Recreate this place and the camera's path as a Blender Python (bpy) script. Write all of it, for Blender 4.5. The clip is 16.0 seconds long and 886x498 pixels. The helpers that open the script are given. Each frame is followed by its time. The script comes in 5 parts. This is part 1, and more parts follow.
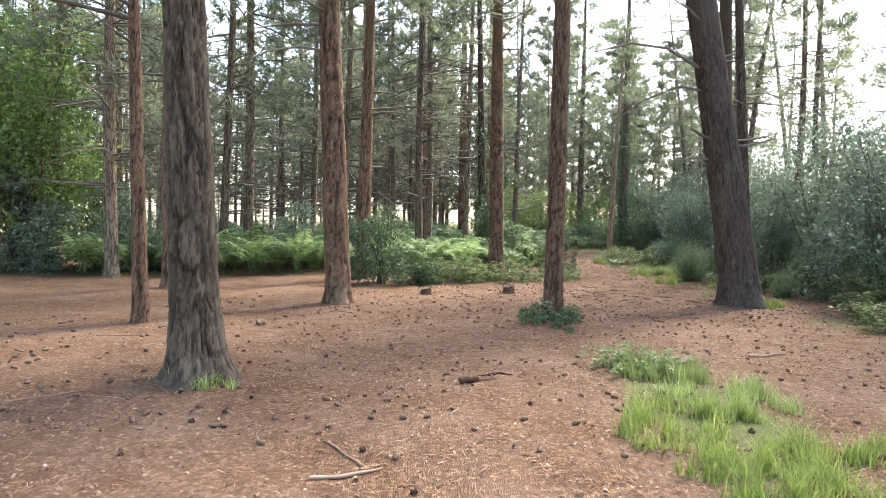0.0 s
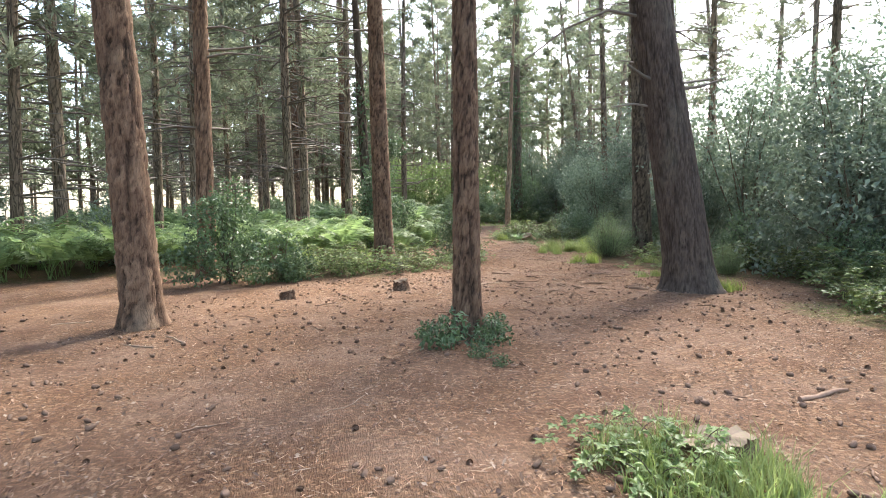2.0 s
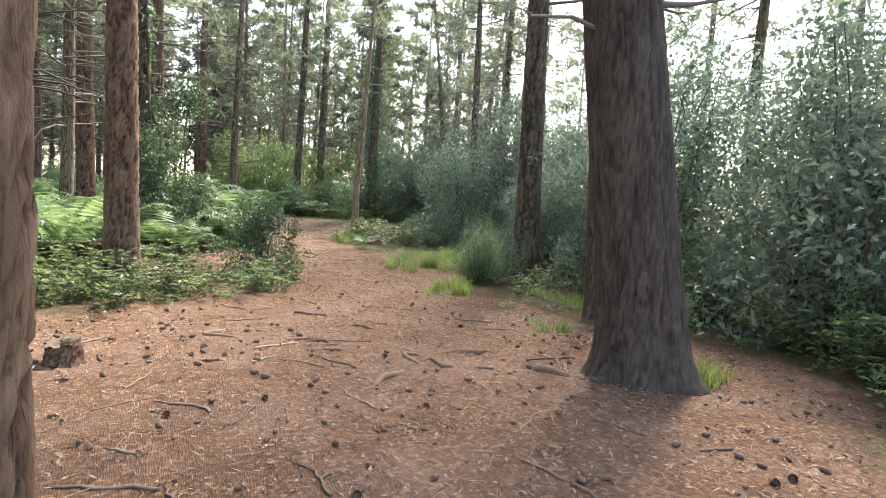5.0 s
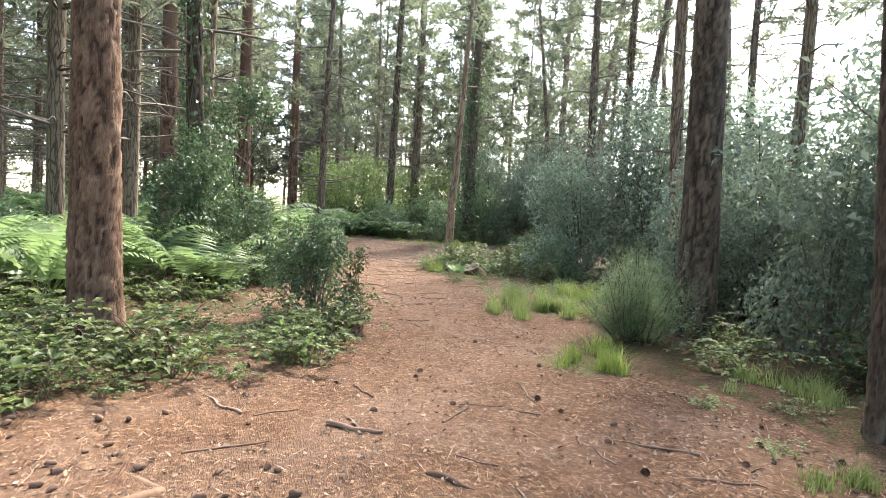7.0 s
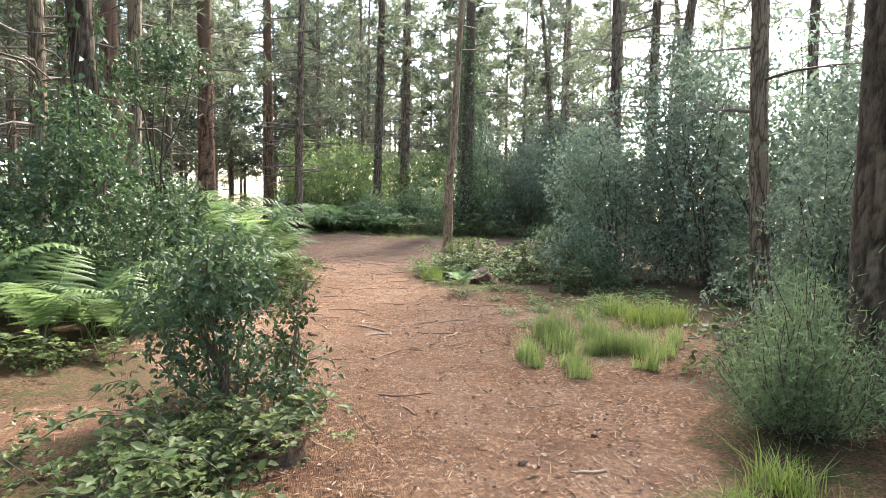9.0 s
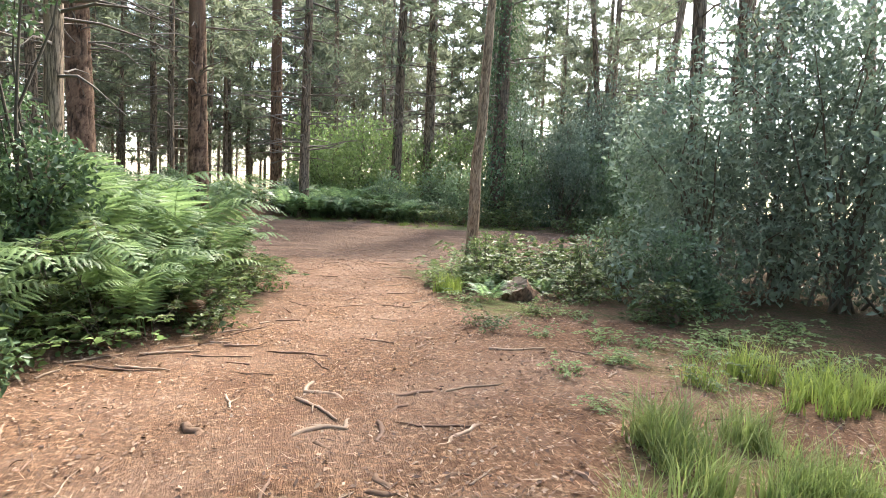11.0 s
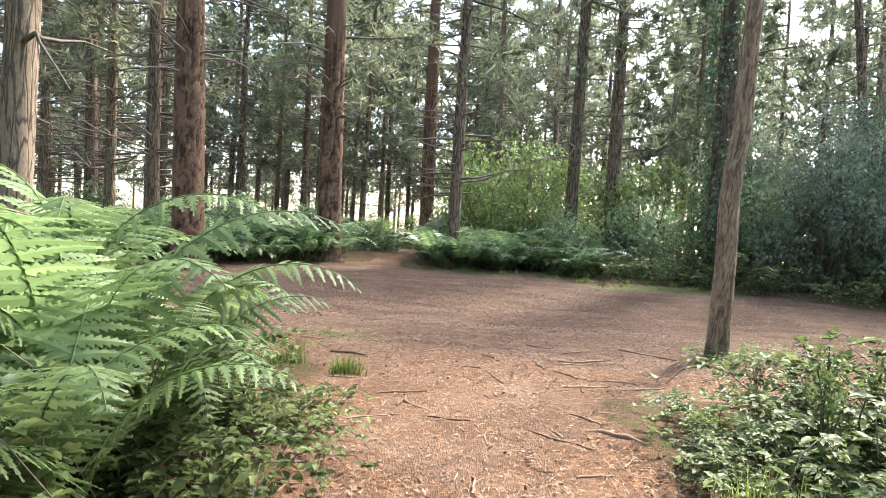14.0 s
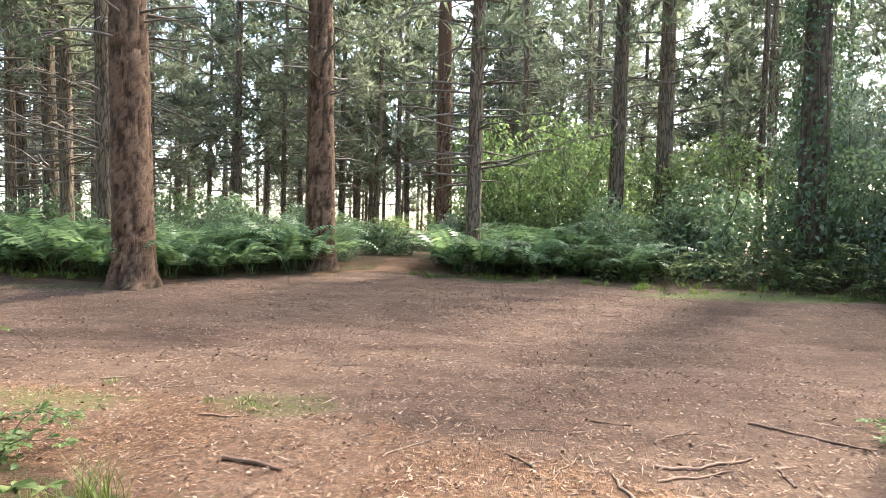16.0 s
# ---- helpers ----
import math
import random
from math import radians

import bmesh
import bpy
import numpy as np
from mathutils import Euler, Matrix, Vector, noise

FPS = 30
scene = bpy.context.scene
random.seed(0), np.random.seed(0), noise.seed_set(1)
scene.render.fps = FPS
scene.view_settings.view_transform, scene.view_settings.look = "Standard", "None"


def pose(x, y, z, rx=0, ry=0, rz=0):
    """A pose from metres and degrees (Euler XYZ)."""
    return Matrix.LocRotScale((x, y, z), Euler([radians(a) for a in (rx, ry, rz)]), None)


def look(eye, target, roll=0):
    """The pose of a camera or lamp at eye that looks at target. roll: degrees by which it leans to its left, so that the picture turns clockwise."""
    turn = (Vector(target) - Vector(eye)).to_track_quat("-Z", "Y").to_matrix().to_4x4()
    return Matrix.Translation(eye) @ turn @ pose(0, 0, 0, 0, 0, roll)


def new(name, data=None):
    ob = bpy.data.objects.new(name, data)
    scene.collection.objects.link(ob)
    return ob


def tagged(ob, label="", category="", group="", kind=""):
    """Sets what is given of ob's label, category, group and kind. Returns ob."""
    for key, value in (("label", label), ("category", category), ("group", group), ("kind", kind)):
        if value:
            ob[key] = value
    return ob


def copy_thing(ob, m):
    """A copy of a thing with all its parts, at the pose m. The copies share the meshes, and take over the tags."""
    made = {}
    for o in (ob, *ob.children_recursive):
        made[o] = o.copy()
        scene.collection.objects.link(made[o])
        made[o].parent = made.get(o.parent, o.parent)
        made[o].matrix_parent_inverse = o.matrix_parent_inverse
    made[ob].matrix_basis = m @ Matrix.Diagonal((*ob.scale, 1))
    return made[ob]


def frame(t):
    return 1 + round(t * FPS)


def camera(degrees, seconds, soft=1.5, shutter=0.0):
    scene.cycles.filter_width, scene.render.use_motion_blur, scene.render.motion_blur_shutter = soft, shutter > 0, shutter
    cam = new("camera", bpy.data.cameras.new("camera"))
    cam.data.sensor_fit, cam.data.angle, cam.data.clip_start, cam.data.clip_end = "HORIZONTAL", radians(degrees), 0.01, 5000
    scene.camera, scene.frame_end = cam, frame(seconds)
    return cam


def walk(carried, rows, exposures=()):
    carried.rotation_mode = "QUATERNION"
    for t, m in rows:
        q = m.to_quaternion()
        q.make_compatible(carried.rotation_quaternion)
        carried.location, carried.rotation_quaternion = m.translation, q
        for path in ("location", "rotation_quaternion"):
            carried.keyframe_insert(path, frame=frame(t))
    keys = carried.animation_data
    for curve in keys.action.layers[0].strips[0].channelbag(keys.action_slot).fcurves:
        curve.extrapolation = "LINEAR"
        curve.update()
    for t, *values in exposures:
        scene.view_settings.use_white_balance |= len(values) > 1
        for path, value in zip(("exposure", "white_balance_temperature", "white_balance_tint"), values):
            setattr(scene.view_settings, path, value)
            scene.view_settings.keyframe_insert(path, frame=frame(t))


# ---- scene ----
# ---------------- camera and walk ----------------
cam = camera(72.45, 16.0, 0.85, 0.0)
ROWS = [
    (0.0, 0.028, 0.186, 1.323, 87.98, -1.14, 0.17),
    (0.5, 0.088, 0.943, 1.313, 87.63, 1.05, -3.77),
    (1.0, 0.192, 1.695, 1.284, 86.29, 2.67, -9.33),
    (1.5, 0.286, 2.450, 1.254, 86.72, 1.38, -15.48),
    (2.0, 0.371, 3.273, 1.312, 85.80, 0.93, -10.23),
    (2.5, 0.516, 4.057, 1.310, 84.80, 0.19, -19.53),
    (3.0, 0.765, 4.778, 1.278, 85.63, -1.62, -21.37),
    (5.5, 2.381, 8.371, 1.301, 85.60, -3.91, -23.59),
    (6.0, 2.644, 9.103, 1.289, 86.89, -3.72, -19.10),
    (6.5, 2.848, 9.879, 1.266, 86.83, -4.07, -14.04),
    (7.0, 2.977, 10.635, 1.274, 86.96, -3.41, -14.24),
    (7.5, 3.083, 11.387, 1.289, 87.43, -3.51, -8.82),
    (8.0, 3.284, 12.108, 1.282, 84.67, -2.66, -10.92),
    (8.5, 3.453, 12.848, 1.377, 85.91, -1.29, -14.94),
    (11.0, 4.558, 16.622, 1.290, 84.53, -2.49, -12.08),
    (11.5, 4.710, 17.403, 1.264, 84.84, -2.83, -6.85),
    (12.0, 4.749, 18.219, 1.282, 87.04, -4.95, 2.45),
    (12.5, 4.792, 19.026, 1.301, 85.54, -4.51, 3.19),
    (13.0, 4.821, 19.806, 1.358, 89.03, -3.94, 3.13),
    (13.5, 4.869, 20.575, 1.315, 89.61, -1.00, 0.08),
    (14.0, 4.925, 21.340, 1.302, 87.77, -3.15, 3.43),
    (14.5, 4.957, 22.075, 1.332, 87.07, -2.52, -2.41),
    (15.0, 4.984, 22.788, 1.322, 90.27, -3.65, 0.11),
    (15.5, 4.971, 23.520, 1.261, 86.51, -2.84, 1.07),
    (16.0, 5.001, 24.253, 1.258, 87.64, -1.11, 6.15),
]
walk(cam, [(t, pose(x, y, z, rx, ry, rz)) for t, x, y, z, rx, ry, rz in ROWS],
     exposures=[(0.0, 2.80), (0.5, 2.86), (1.0, 2.93), (1.5, 2.87), (2.0, 2.84), (3.0, 2.88), (5.5, 2.90), (6.0, 3.04), (7.0, 3.02), (8.5, 3.02), (11.0, 3.04), (12.5, 3.04), (14.5, 3.14), (15.0, 3.16), (16.0, 3.16)])

# ---------------- world and sun ----------------
SUN_TO = Vector((0.64, 0.77, 1.15)).normalized()      # from the ground towards the sun
world = bpy.data.worlds.new("sky")
scene.world = world
world.use_nodes = True
wn = world.node_tree.nodes
wl = world.node_tree.links
wn.clear()
sky = wn.new("ShaderNodeTexSky")
sky.sky_type = 'NISHITA'
sky.sun_disc = False
sky.sun_elevation = math.asin(SUN_TO.z)
sky.sun_rotation = math.atan2(SUN_TO.x, SUN_TO.y)
sky.air_density = 1.0
sky.dust_density = 2.5
sky.ozone_density = 0.6
bgn = wn.new("ShaderNodeBackground")
bgn.inputs["Strength"].default_value = 0.15
wout = wn.new("ShaderNodeOutputWorld")
wl.new(sky.outputs[0], bgn.inputs["Color"])
wl.new(bgn.outputs[0], wout.inputs["Surface"])

sun_data = bpy.data.lights.new("sun", 'SUN')
sun_data.energy = 2.0
sun_data.angle = radians(8.0)
sun_data.color = (1.0, 0.96, 0.89)
sun = new("sun", sun_data)
sun.matrix_world = look(SUN_TO * 60, (0, 0, 0))

# ---------------- materials ----------------


class Nodes:
    """A small wrapper to write a node material in few lines."""

    def __init__(self, name):
        self.mat = bpy.data.materials.new(name)
        self.mat.use_nodes = True
        self.n, self.l = self.mat.node_tree.nodes, self.mat.node_tree.links
        self.n.clear()
        self.out = self.n.new("ShaderNodeOutputMaterial")

    def add(self, kind, **values):
        node = self.n.new(kind)
        for key, value in values.items():
            node.inputs[key.replace("_", " ")].default_value = value
        return node

    def link(self, a, b):
        self.l.new(a, b)

    def coords(self, scale=(1, 1, 1), kind="Object"):
        tc = self.n.new("ShaderNodeTexCoord")
        mp = self.n.new("ShaderNodeMapping")
        mp.inputs["Scale"].default_value = scale
        self.link(tc.outputs[kind], mp.inputs["Vector"])
        return mp.outputs[0]

    def noise(self, vec, scale, detail=4, rough=0.55):
        node = self.add("ShaderNodeTexNoise", Scale=scale, Detail=detail, Roughness=rough)
        self.link(vec, node.inputs["Vector"])
        return node.outputs["Fac"]

    def ramp(self, fac, stops):
        node = self.n.new("ShaderNodeValToRGB")
        els = node.color_ramp.elements
        while len(els) < len(stops):
            els.new(0.5)
        for el, (p, c) in zip(els, stops):
            el.position, el.color = p, (*c, 1)
        self.link(fac, node.inputs[0])
        return node.outputs[0]

    def mix(self, fac, a, b, mode="MIX"):
        node = self.n.new("ShaderNodeMix")
        node.data_type, node.blend_type = "RGBA", mode
        for sock, v in ((0, fac), (6, a), (7, b)):
            if isinstance(v, (int, float)):
                node.inputs[sock].default_value = v
            elif isinstance(v, tuple):
                node.inputs[sock].default_value = (*v, 1)
            else:
                self.link(v, node.inputs[sock])
        return node.outputs[2]

    def bump(self, height, strength=0.5, distance=0.01):
        node = self.add("ShaderNodeBump", Strength=strength, Distance=distance)
        self.link(height, node.inputs["Height"])
        return node.outputs[0]

    def surface(self, colour, rough=0.8, normal=None, spec=0.3):
        p = self.n.new("ShaderNodeBsdfPrincipled")
        p.inputs["Specular IOR Level"].default_value = spec
        if isinstance(colour, tuple):
            p.inputs["Base Color"].default_value = (*colour, 1)
        else:
            self.link(colour, p.inputs["Base Color"])
        if isinstance(rough, (int, float)):
            p.inputs["Roughness"].default_value = rough
        else:
            self.link(rough, p.inputs["Roughness"])
        if normal:
            self.link(normal, p.inputs["Normal"])
        return p

    def done(self, shader):
        self.link(shader.outputs[0], self.out.inputs[0])
        return self.mat


def leaf_material(name, dark, mid, light, translucent=0.35, rough=0.45, spec=0.4, spread=0.4):
    m = Nodes(name)
    geo = m.n.new("ShaderNodeNewGeometry")
    info = m.n.new("ShaderNodeObjectInfo")
    base = m.ramp(geo.outputs["Random Per Island"], [(0.0, dark), (0.5, mid), (1.0, light)])
    patch = m.noise(m.coords((1, 1, 1)), 2.2, 2)
    tint = m.ramp(patch, [(0.3, dark), (0.7, light)])
    base = m.mix(spread, base, tint)
    hue = m.n.new("ShaderNodeHueSaturation")
    vary = m.add("ShaderNodeMapRange")
    vary.inputs["To Min"].default_value, vary.inputs["To Max"].default_value = 0.75, 1.25
    m.link(info.outputs["Random"], vary.inputs["Value"])
    m.link(vary.outputs[0], hue.inputs["Value"])
    m.link(base, hue.inputs["Color"])
    p = m.surface(hue.outputs[0], rough, None, spec)
    t = m.n.new("ShaderNodeBsdfTranslucent")
    m.link(hue.outputs[0], t.inputs["Color"])
    mx = m.n.new("ShaderNodeMixShader")
    mx.inputs[0].default_value = translucent
    m.link(p.outputs[0], mx.inputs[1])
    m.link(t.outputs[0], mx.inputs[2])
    return m.done(mx)


def bark_material(name, crack, brown, plate, near):
    m = Nodes(name)
    stretched = m.coords((1, 1, 0.16))
    vor = m.add("ShaderNodeTexVoronoi", Scale=16.0 if not near else 34.0)
    vor.feature = "DISTANCE_TO_EDGE"
    warp = m.add("ShaderNodeTexNoise", Scale=7.0, Detail=3.0)
    m.link(stretched, warp.inputs["Vector"])
    m.link(m.mix(0.2, stretched, warp.outputs["Color"]), vor.inputs["Vector"])
    fine = m.noise(m.coords((1, 1, 0.35)), 70, 5, 0.65)
    broad = m.noise(m.coords((1, 1, 0.5)), 1.6, 3)
    cells = m.ramp(vor.outputs["Distance"], [(0.0, (0, 0, 0)), (0.16, (1, 1, 1))])
    height = cells
    if near:
        at = m.n.new("ShaderNodeAttribute")
        at.attribute_name = "plate"
        height = at.outputs["Fac"]
        col = m.ramp(height, [(0.0, crack), (0.45, brown), (1.0, plate)])
        col = m.mix(0.15, col, m.mix(cells, crack, plate))
    else:
        col = m.mix(cells, crack, m.mix(fine, brown, plate))
    col = m.mix(m.ramp(fine, [(0.52, (0, 0, 0)), (0.78, (0.4, 0.4, 0.4))]), col, plate)
    col = m.mix(m.ramp(fine, [(0.28, (0.6, 0.6, 0.6)), (0.46, (0, 0, 0))]), col, crack)
    lichen = m.ramp(broad, [(0.55, (0, 0, 0)), (0.75, (0.2, 0.2, 0.2))])
    col = m.mix(lichen, col, (0.17, 0.18, 0.13))
    info = m.n.new("ShaderNodeObjectInfo")
    hue = m.n.new("ShaderNodeHueSaturation")
    vary = m.add("ShaderNodeMapRange")
    vary.inputs["To Min"].default_value, vary.inputs["To Max"].default_value = 0.8, 1.2
    m.link(info.outputs["Random"], vary.inputs["Value"])
    m.link(vary.outputs[0], hue.inputs["Value"])
    m.link(col, hue.inputs["Color"])
    both = m.mix(0.25 if near else 0.5, fine, cells)
    return m.done(m.surface(hue.outputs[0], 0.92, m.bump(both, 0.8, 0.012), 0.15))


def plain_material(name, a, b, scale, rough=0.85, bump=0.5, dist=0.004, stretch=(1, 1, 1), spec=0.2):
    m = Nodes(name)
    info = m.n.new("ShaderNodeObjectInfo")
    v = m.coords(stretch)
    f = m.noise(v, scale, 5, 0.65)
    g = m.noise(v, scale * 0.12, 3)
    col = m.mix(f, a, b)
    col = m.mix(m.ramp(g, [(0.35, (0, 0, 0)), (0.7, (0.5, 0.5, 0.5))]), col, a)
    hue = m.n.new("ShaderNodeHueSaturation")
    vary = m.add("ShaderNodeMapRange")
    vary.inputs["To Min"].default_value, vary.inputs["To Max"].default_value = 0.7, 1.3
    m.link(info.outputs["Random"], vary.inputs["Value"])
    m.link(vary.outputs[0], hue.inputs["Value"])
    m.link(col, hue.inputs["Color"])
    return m.done(m.surface(hue.outputs[0], rough, m.bump(f, bump, dist), spec))


def island_material(name, colours, rough=0.8):
    m = Nodes(name)
    geo = m.n.new("ShaderNodeNewGeometry")
    n = len(colours)
    col = m.ramp(geo.outputs["Random Per Island"], [((i + 0.5) / n, c) for i, c in enumerate(colours)])
    return m.done(m.surface(col, rough, None, 0.2))


def ground_material():
    m = Nodes("forest_floor")
    v = m.coords()
    at = m.n.new("ShaderNodeAttribute")
    at.attribute_name = "cover"
    sep = m.n.new("ShaderNodeSeparateColor")
    m.link(at.outputs["Color"], sep.inputs[0])
    fine = m.noise(v, 48, 7, 0.78)
    mid = m.noise(v, 9, 5, 0.6)
    broad = m.noise(v, 0.9, 4, 0.6)
    # short crossing streaks of fallen needles
    streaks = None
    for ang in (0.3, 1.35, 2.4):
        mp = m.n.new("ShaderNodeMapping")
        tc = m.n.new("ShaderNodeTexCoord")
        m.link(tc.outputs["Object"], mp.inputs["Vector"])
        mp.inputs["Rotation"].default_value = (0, 0, ang)
        mp.inputs["Scale"].default_value = (1.0, 0.13, 1.0)
        s = m.noise(mp.outputs[0], 150, 2, 0.5)
        s = m.ramp(s, [(0.52, (0, 0, 0)), (0.66, (1, 1, 1))])
        streaks = s if streaks is None else m.mix(1.0, streaks, s, "LIGHTEN")
    patchy = m.noise(v, 2.6, 5, 0.65)
    crumbs = m.add("ShaderNodeTexVoronoi", Scale=38.0)
    m.link(v, crumbs.inputs["Vector"])
    grain = m.n.new("ShaderNodeSeparateColor")
    m.link(crumbs.outputs["Color"], grain.inputs[0])
    needles = m.ramp(fine, [(0.37, (0.034, 0.020, 0.012)), (0.47, (0.128, 0.070, 0.040)), (0.57, (0.214, 0.121, 0.069)), (0.69, (0.385, 0.247, 0.150))])
    needles = m.mix(m.ramp(streaks, [(0, (0, 0, 0)), (1, (0.38, 0.38, 0.38))]), needles, (0.396, 0.247, 0.141))
    crumb = m.ramp(grain.outputs[0], [(0.0, (0.037, 0.021, 0.012)), (0.35, (0.107, 0.056, 0.030)), (0.65, (0.230, 0.124, 0.063)), (0.9, (0.364, 0.218, 0.119)), (1.0, (0.492, 0.346, 0.216))])
    needles = m.mix(m.ramp(fine, [(0.45, (0.15, 0.15, 0.15)), (0.6, (0.7, 0.7, 0.7))]), needles, crumb)
    needles = m.mix(m.ramp(broad, [(0.42, (0, 0, 0)), (0.68, (0.45, 0.45, 0.45))]), needles, (0.310, 0.208, 0.145))
    needles = m.mix(m.ramp(patchy, [(0.50, (0, 0, 0)), (0.68, (0.55, 0.55, 0.55))]), needles, (0.128, 0.064, 0.037))
    needles = m.mix(m.ramp(mid, [(0.56, (0, 0, 0)), (0.72, (0.6, 0.6, 0.6))]), needles, (0.091, 0.051, 0.033))
    track = m.ramp(fine, [(0.34, (0.062, 0.042, 0.029)), (0.50, (0.158, 0.103, 0.070)), (0.70, (0.325, 0.228, 0.158))])
    drawn = m.noise(m.coords((0.5, 1.6, 1)), 2.0, 8, 0.75)
    track = m.mix(m.ramp(drawn, [(0.42, (0, 0, 0)), (0.64, (0.5, 0.5, 0.5))]), track, (0.310, 0.203, 0.132))
    ruts = m.noise(m.coords((0.28, 1.0, 1)), 1.7, 6, 0.62)
    track = m.mix(m.ramp(ruts, [(0.48, (0, 0, 0)), (0.64, (0.7, 0.7, 0.7))]), track, (0.088, 0.057, 0.040))
    track = m.mix(m.ramp(patchy, [(0.46, (0, 0, 0)), (0.66, (0.6, 0.6, 0.6))]), track, (0.105, 0.066, 0.045))
    track = m.mix(m.ramp(fine, [(0.50, (0, 0, 0)), (0.62, (0.5, 0.5, 0.5))]), track, crumb)
    track = m.mix(m.ramp(mid, [(0.5, (0, 0, 0)), (0.7, (0.6, 0.6, 0.6))]), track, (0.128, 0.074, 0.046))
    woods = m.ramp(fine, [(0.36, (0.032, 0.020, 0.011)), (0.48, (0.107, 0.065, 0.037)), (0.58, (0.182, 0.114, 0.066)), (0.70, (0.342, 0.228, 0.132))])
    woods = m.mix(m.ramp(mid, [(0.45, (0, 0, 0)), (0.65, (0.7, 0.7, 0.7))]), woods, (0.05, 0.075, 0.02))
    moss = m.ramp(fine, [(0.3, (0.07, 0.085, 0.025)), (0.7, (0.20, 0.22, 0.075))])
    far = m.ramp(broad, [(0.3, (0.15, 0.18, 0.08)), (0.7, (0.27, 0.29, 0.15))])
    edge = m.mix(0.45, mid, fine)

    def weight(ch, lo=0.35, hi=0.65):
        ad = m.n.new("ShaderNodeMath")
        ad.operation = "MULTIPLY_ADD"
        m.link(edge, ad.inputs[0])
        ad.inputs[1].default_value = 0.9
        m.link(ch, ad.inputs[2])
        return m.ramp(ad.outputs[0], [(0.75, (0, 0, 0)), (1.05, (1, 1, 1))])
    col = m.mix(weight(sep.outputs[1]), needles, track)
    col = m.mix(weight(sep.outputs[0]), col, woods)
    col = m.mix(weight(sep.outputs[2]), col, moss)
    at2 = m.n.new("ShaderNodeAttribute")
    at2.attribute_name = "open_land"
    col = m.mix(at2.outputs["Fac"], col, far)
    col = m.mix(1.0, col, (0.80, 0.795, 0.80), "MULTIPLY")
    h = m.mix(0.5, m.mix(0.5, fine, streaks), mid)
    return m.done(m.surface(col, 0.95, m.bump(h, 0.9, 0.03), 0.1))


MAT_GROUND = ground_material()
BARK_NEAR = bark_material("pine_bark_near", (0.014, 0.009, 0.006), (0.108, 0.062, 0.038), (0.225, 0.142, 0.088), True)
BARK_DARK = bark_material("dark_pine_bark", (0.012, 0.009, 0.007), (0.068, 0.050, 0.034), (0.165, 0.124, 0.086), True)
# Flatter, darker bark for the massive pine; its shade is in the colour.
BARK_HUGE = bark_material("old_shade_toned_bark", (0.022, 0.016, 0.012), (0.058, 0.042, 0.032), (0.098, 0.073, 0.056), True)
BARK_FAR = bark_material("pine_bark", (0.050, 0.038, 0.026), (0.145, 0.107, 0.072), (0.270, 0.204, 0.141), False)
BARK_PALE = bark_material("pale_orange_bark", (0.060, 0.043, 0.029), (0.180, 0.124, 0.079), (0.340, 0.255, 0.167), True)
BARK_ROOT = plain_material("dark_root_bark", (0.03, 0.022, 0.017), (0.11, 0.08, 0.06), 24, 0.95, 0.9, 0.01)
ROTTEN = plain_material("rotten_red_wood", (0.035, 0.017, 0.011), (0.12, 0.052, 0.03), 30, 0.95, 0.9, 0.008)
ROOT_WOOD = plain_material("gnarled_root_bark", (0.08, 0.048, 0.031), (0.25, 0.16, 0.10), 26, 0.95, 0.9, 0.008)
DEAD_WOOD = plain_material("dead_twig_wood", (0.09, 0.075, 0.06), (0.22, 0.185, 0.15), 40, 0.9, 0.4, 0.003)
STICK_WOOD = plain_material("fallen_stick_wood", (0.11, 0.065, 0.042), (0.30, 0.20, 0.14), 50, 0.9, 0.6, 0.003, (1, 1, 1))
PALE_WOOD = plain_material("bleached_stick_wood", (0.19, 0.13, 0.088), (0.37, 0.275, 0.195), 50, 0.9, 0.5, 0.003)
STUMP_TOP = plain_material("sawn_wood", (0.10, 0.075, 0.05), (0.27, 0.205, 0.145), 30, 0.9, 0.6, 0.004)
CONE_MAT = plain_material("pine_cone_scales", (0.10, 0.062, 0.042), (0.26, 0.165, 0.11), 90, 0.85, 0.6, 0.003)
STEM_MAT = plain_material("shrub_stem_bark", (0.06, 0.05, 0.035), (0.16, 0.13, 0.09), 40, 0.9, 0.4, 0.003)
# Both needle greens are paled to carry the haze in the wood behind.
NEEDLES = leaf_material("pine_needles", (0.08, 0.094, 0.056), (0.145, 0.168, 0.10), (0.22, 0.25, 0.15), 0.6, 0.6, 0.25)
NEEDLES_PALE = leaf_material("pale_pine_needles", (0.10, 0.112, 0.074), (0.17, 0.188, 0.118), (0.25, 0.275, 0.175), 0.62, 0.6, 0.25)
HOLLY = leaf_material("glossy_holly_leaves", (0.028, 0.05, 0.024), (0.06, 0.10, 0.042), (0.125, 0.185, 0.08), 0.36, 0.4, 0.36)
# Lighter copy of the holly green; haze and sky brightness sit in the colour.
LEAF_BANK = leaf_material("haze_lightened_shrub_leaves", (0.06, 0.095, 0.05), (0.115, 0.175, 0.085), (0.19, 0.26, 0.13), 0.5, 0.36, 0.45)
# Leaf green greyed and lightened to carry the haze over the shrubs.
LEAF_GREY = leaf_material("haze_grey_shrub_leaves", (0.07, 0.10, 0.066), (0.15, 0.20, 0.13), (0.27, 0.33, 0.225), 0.46, 0.4, 0.42)
LEAF_FRESH = leaf_material("fresh_leaves", (0.08, 0.125, 0.04), (0.155, 0.22, 0.075), (0.25, 0.33, 0.12), 0.55, 0.45, 0.4)
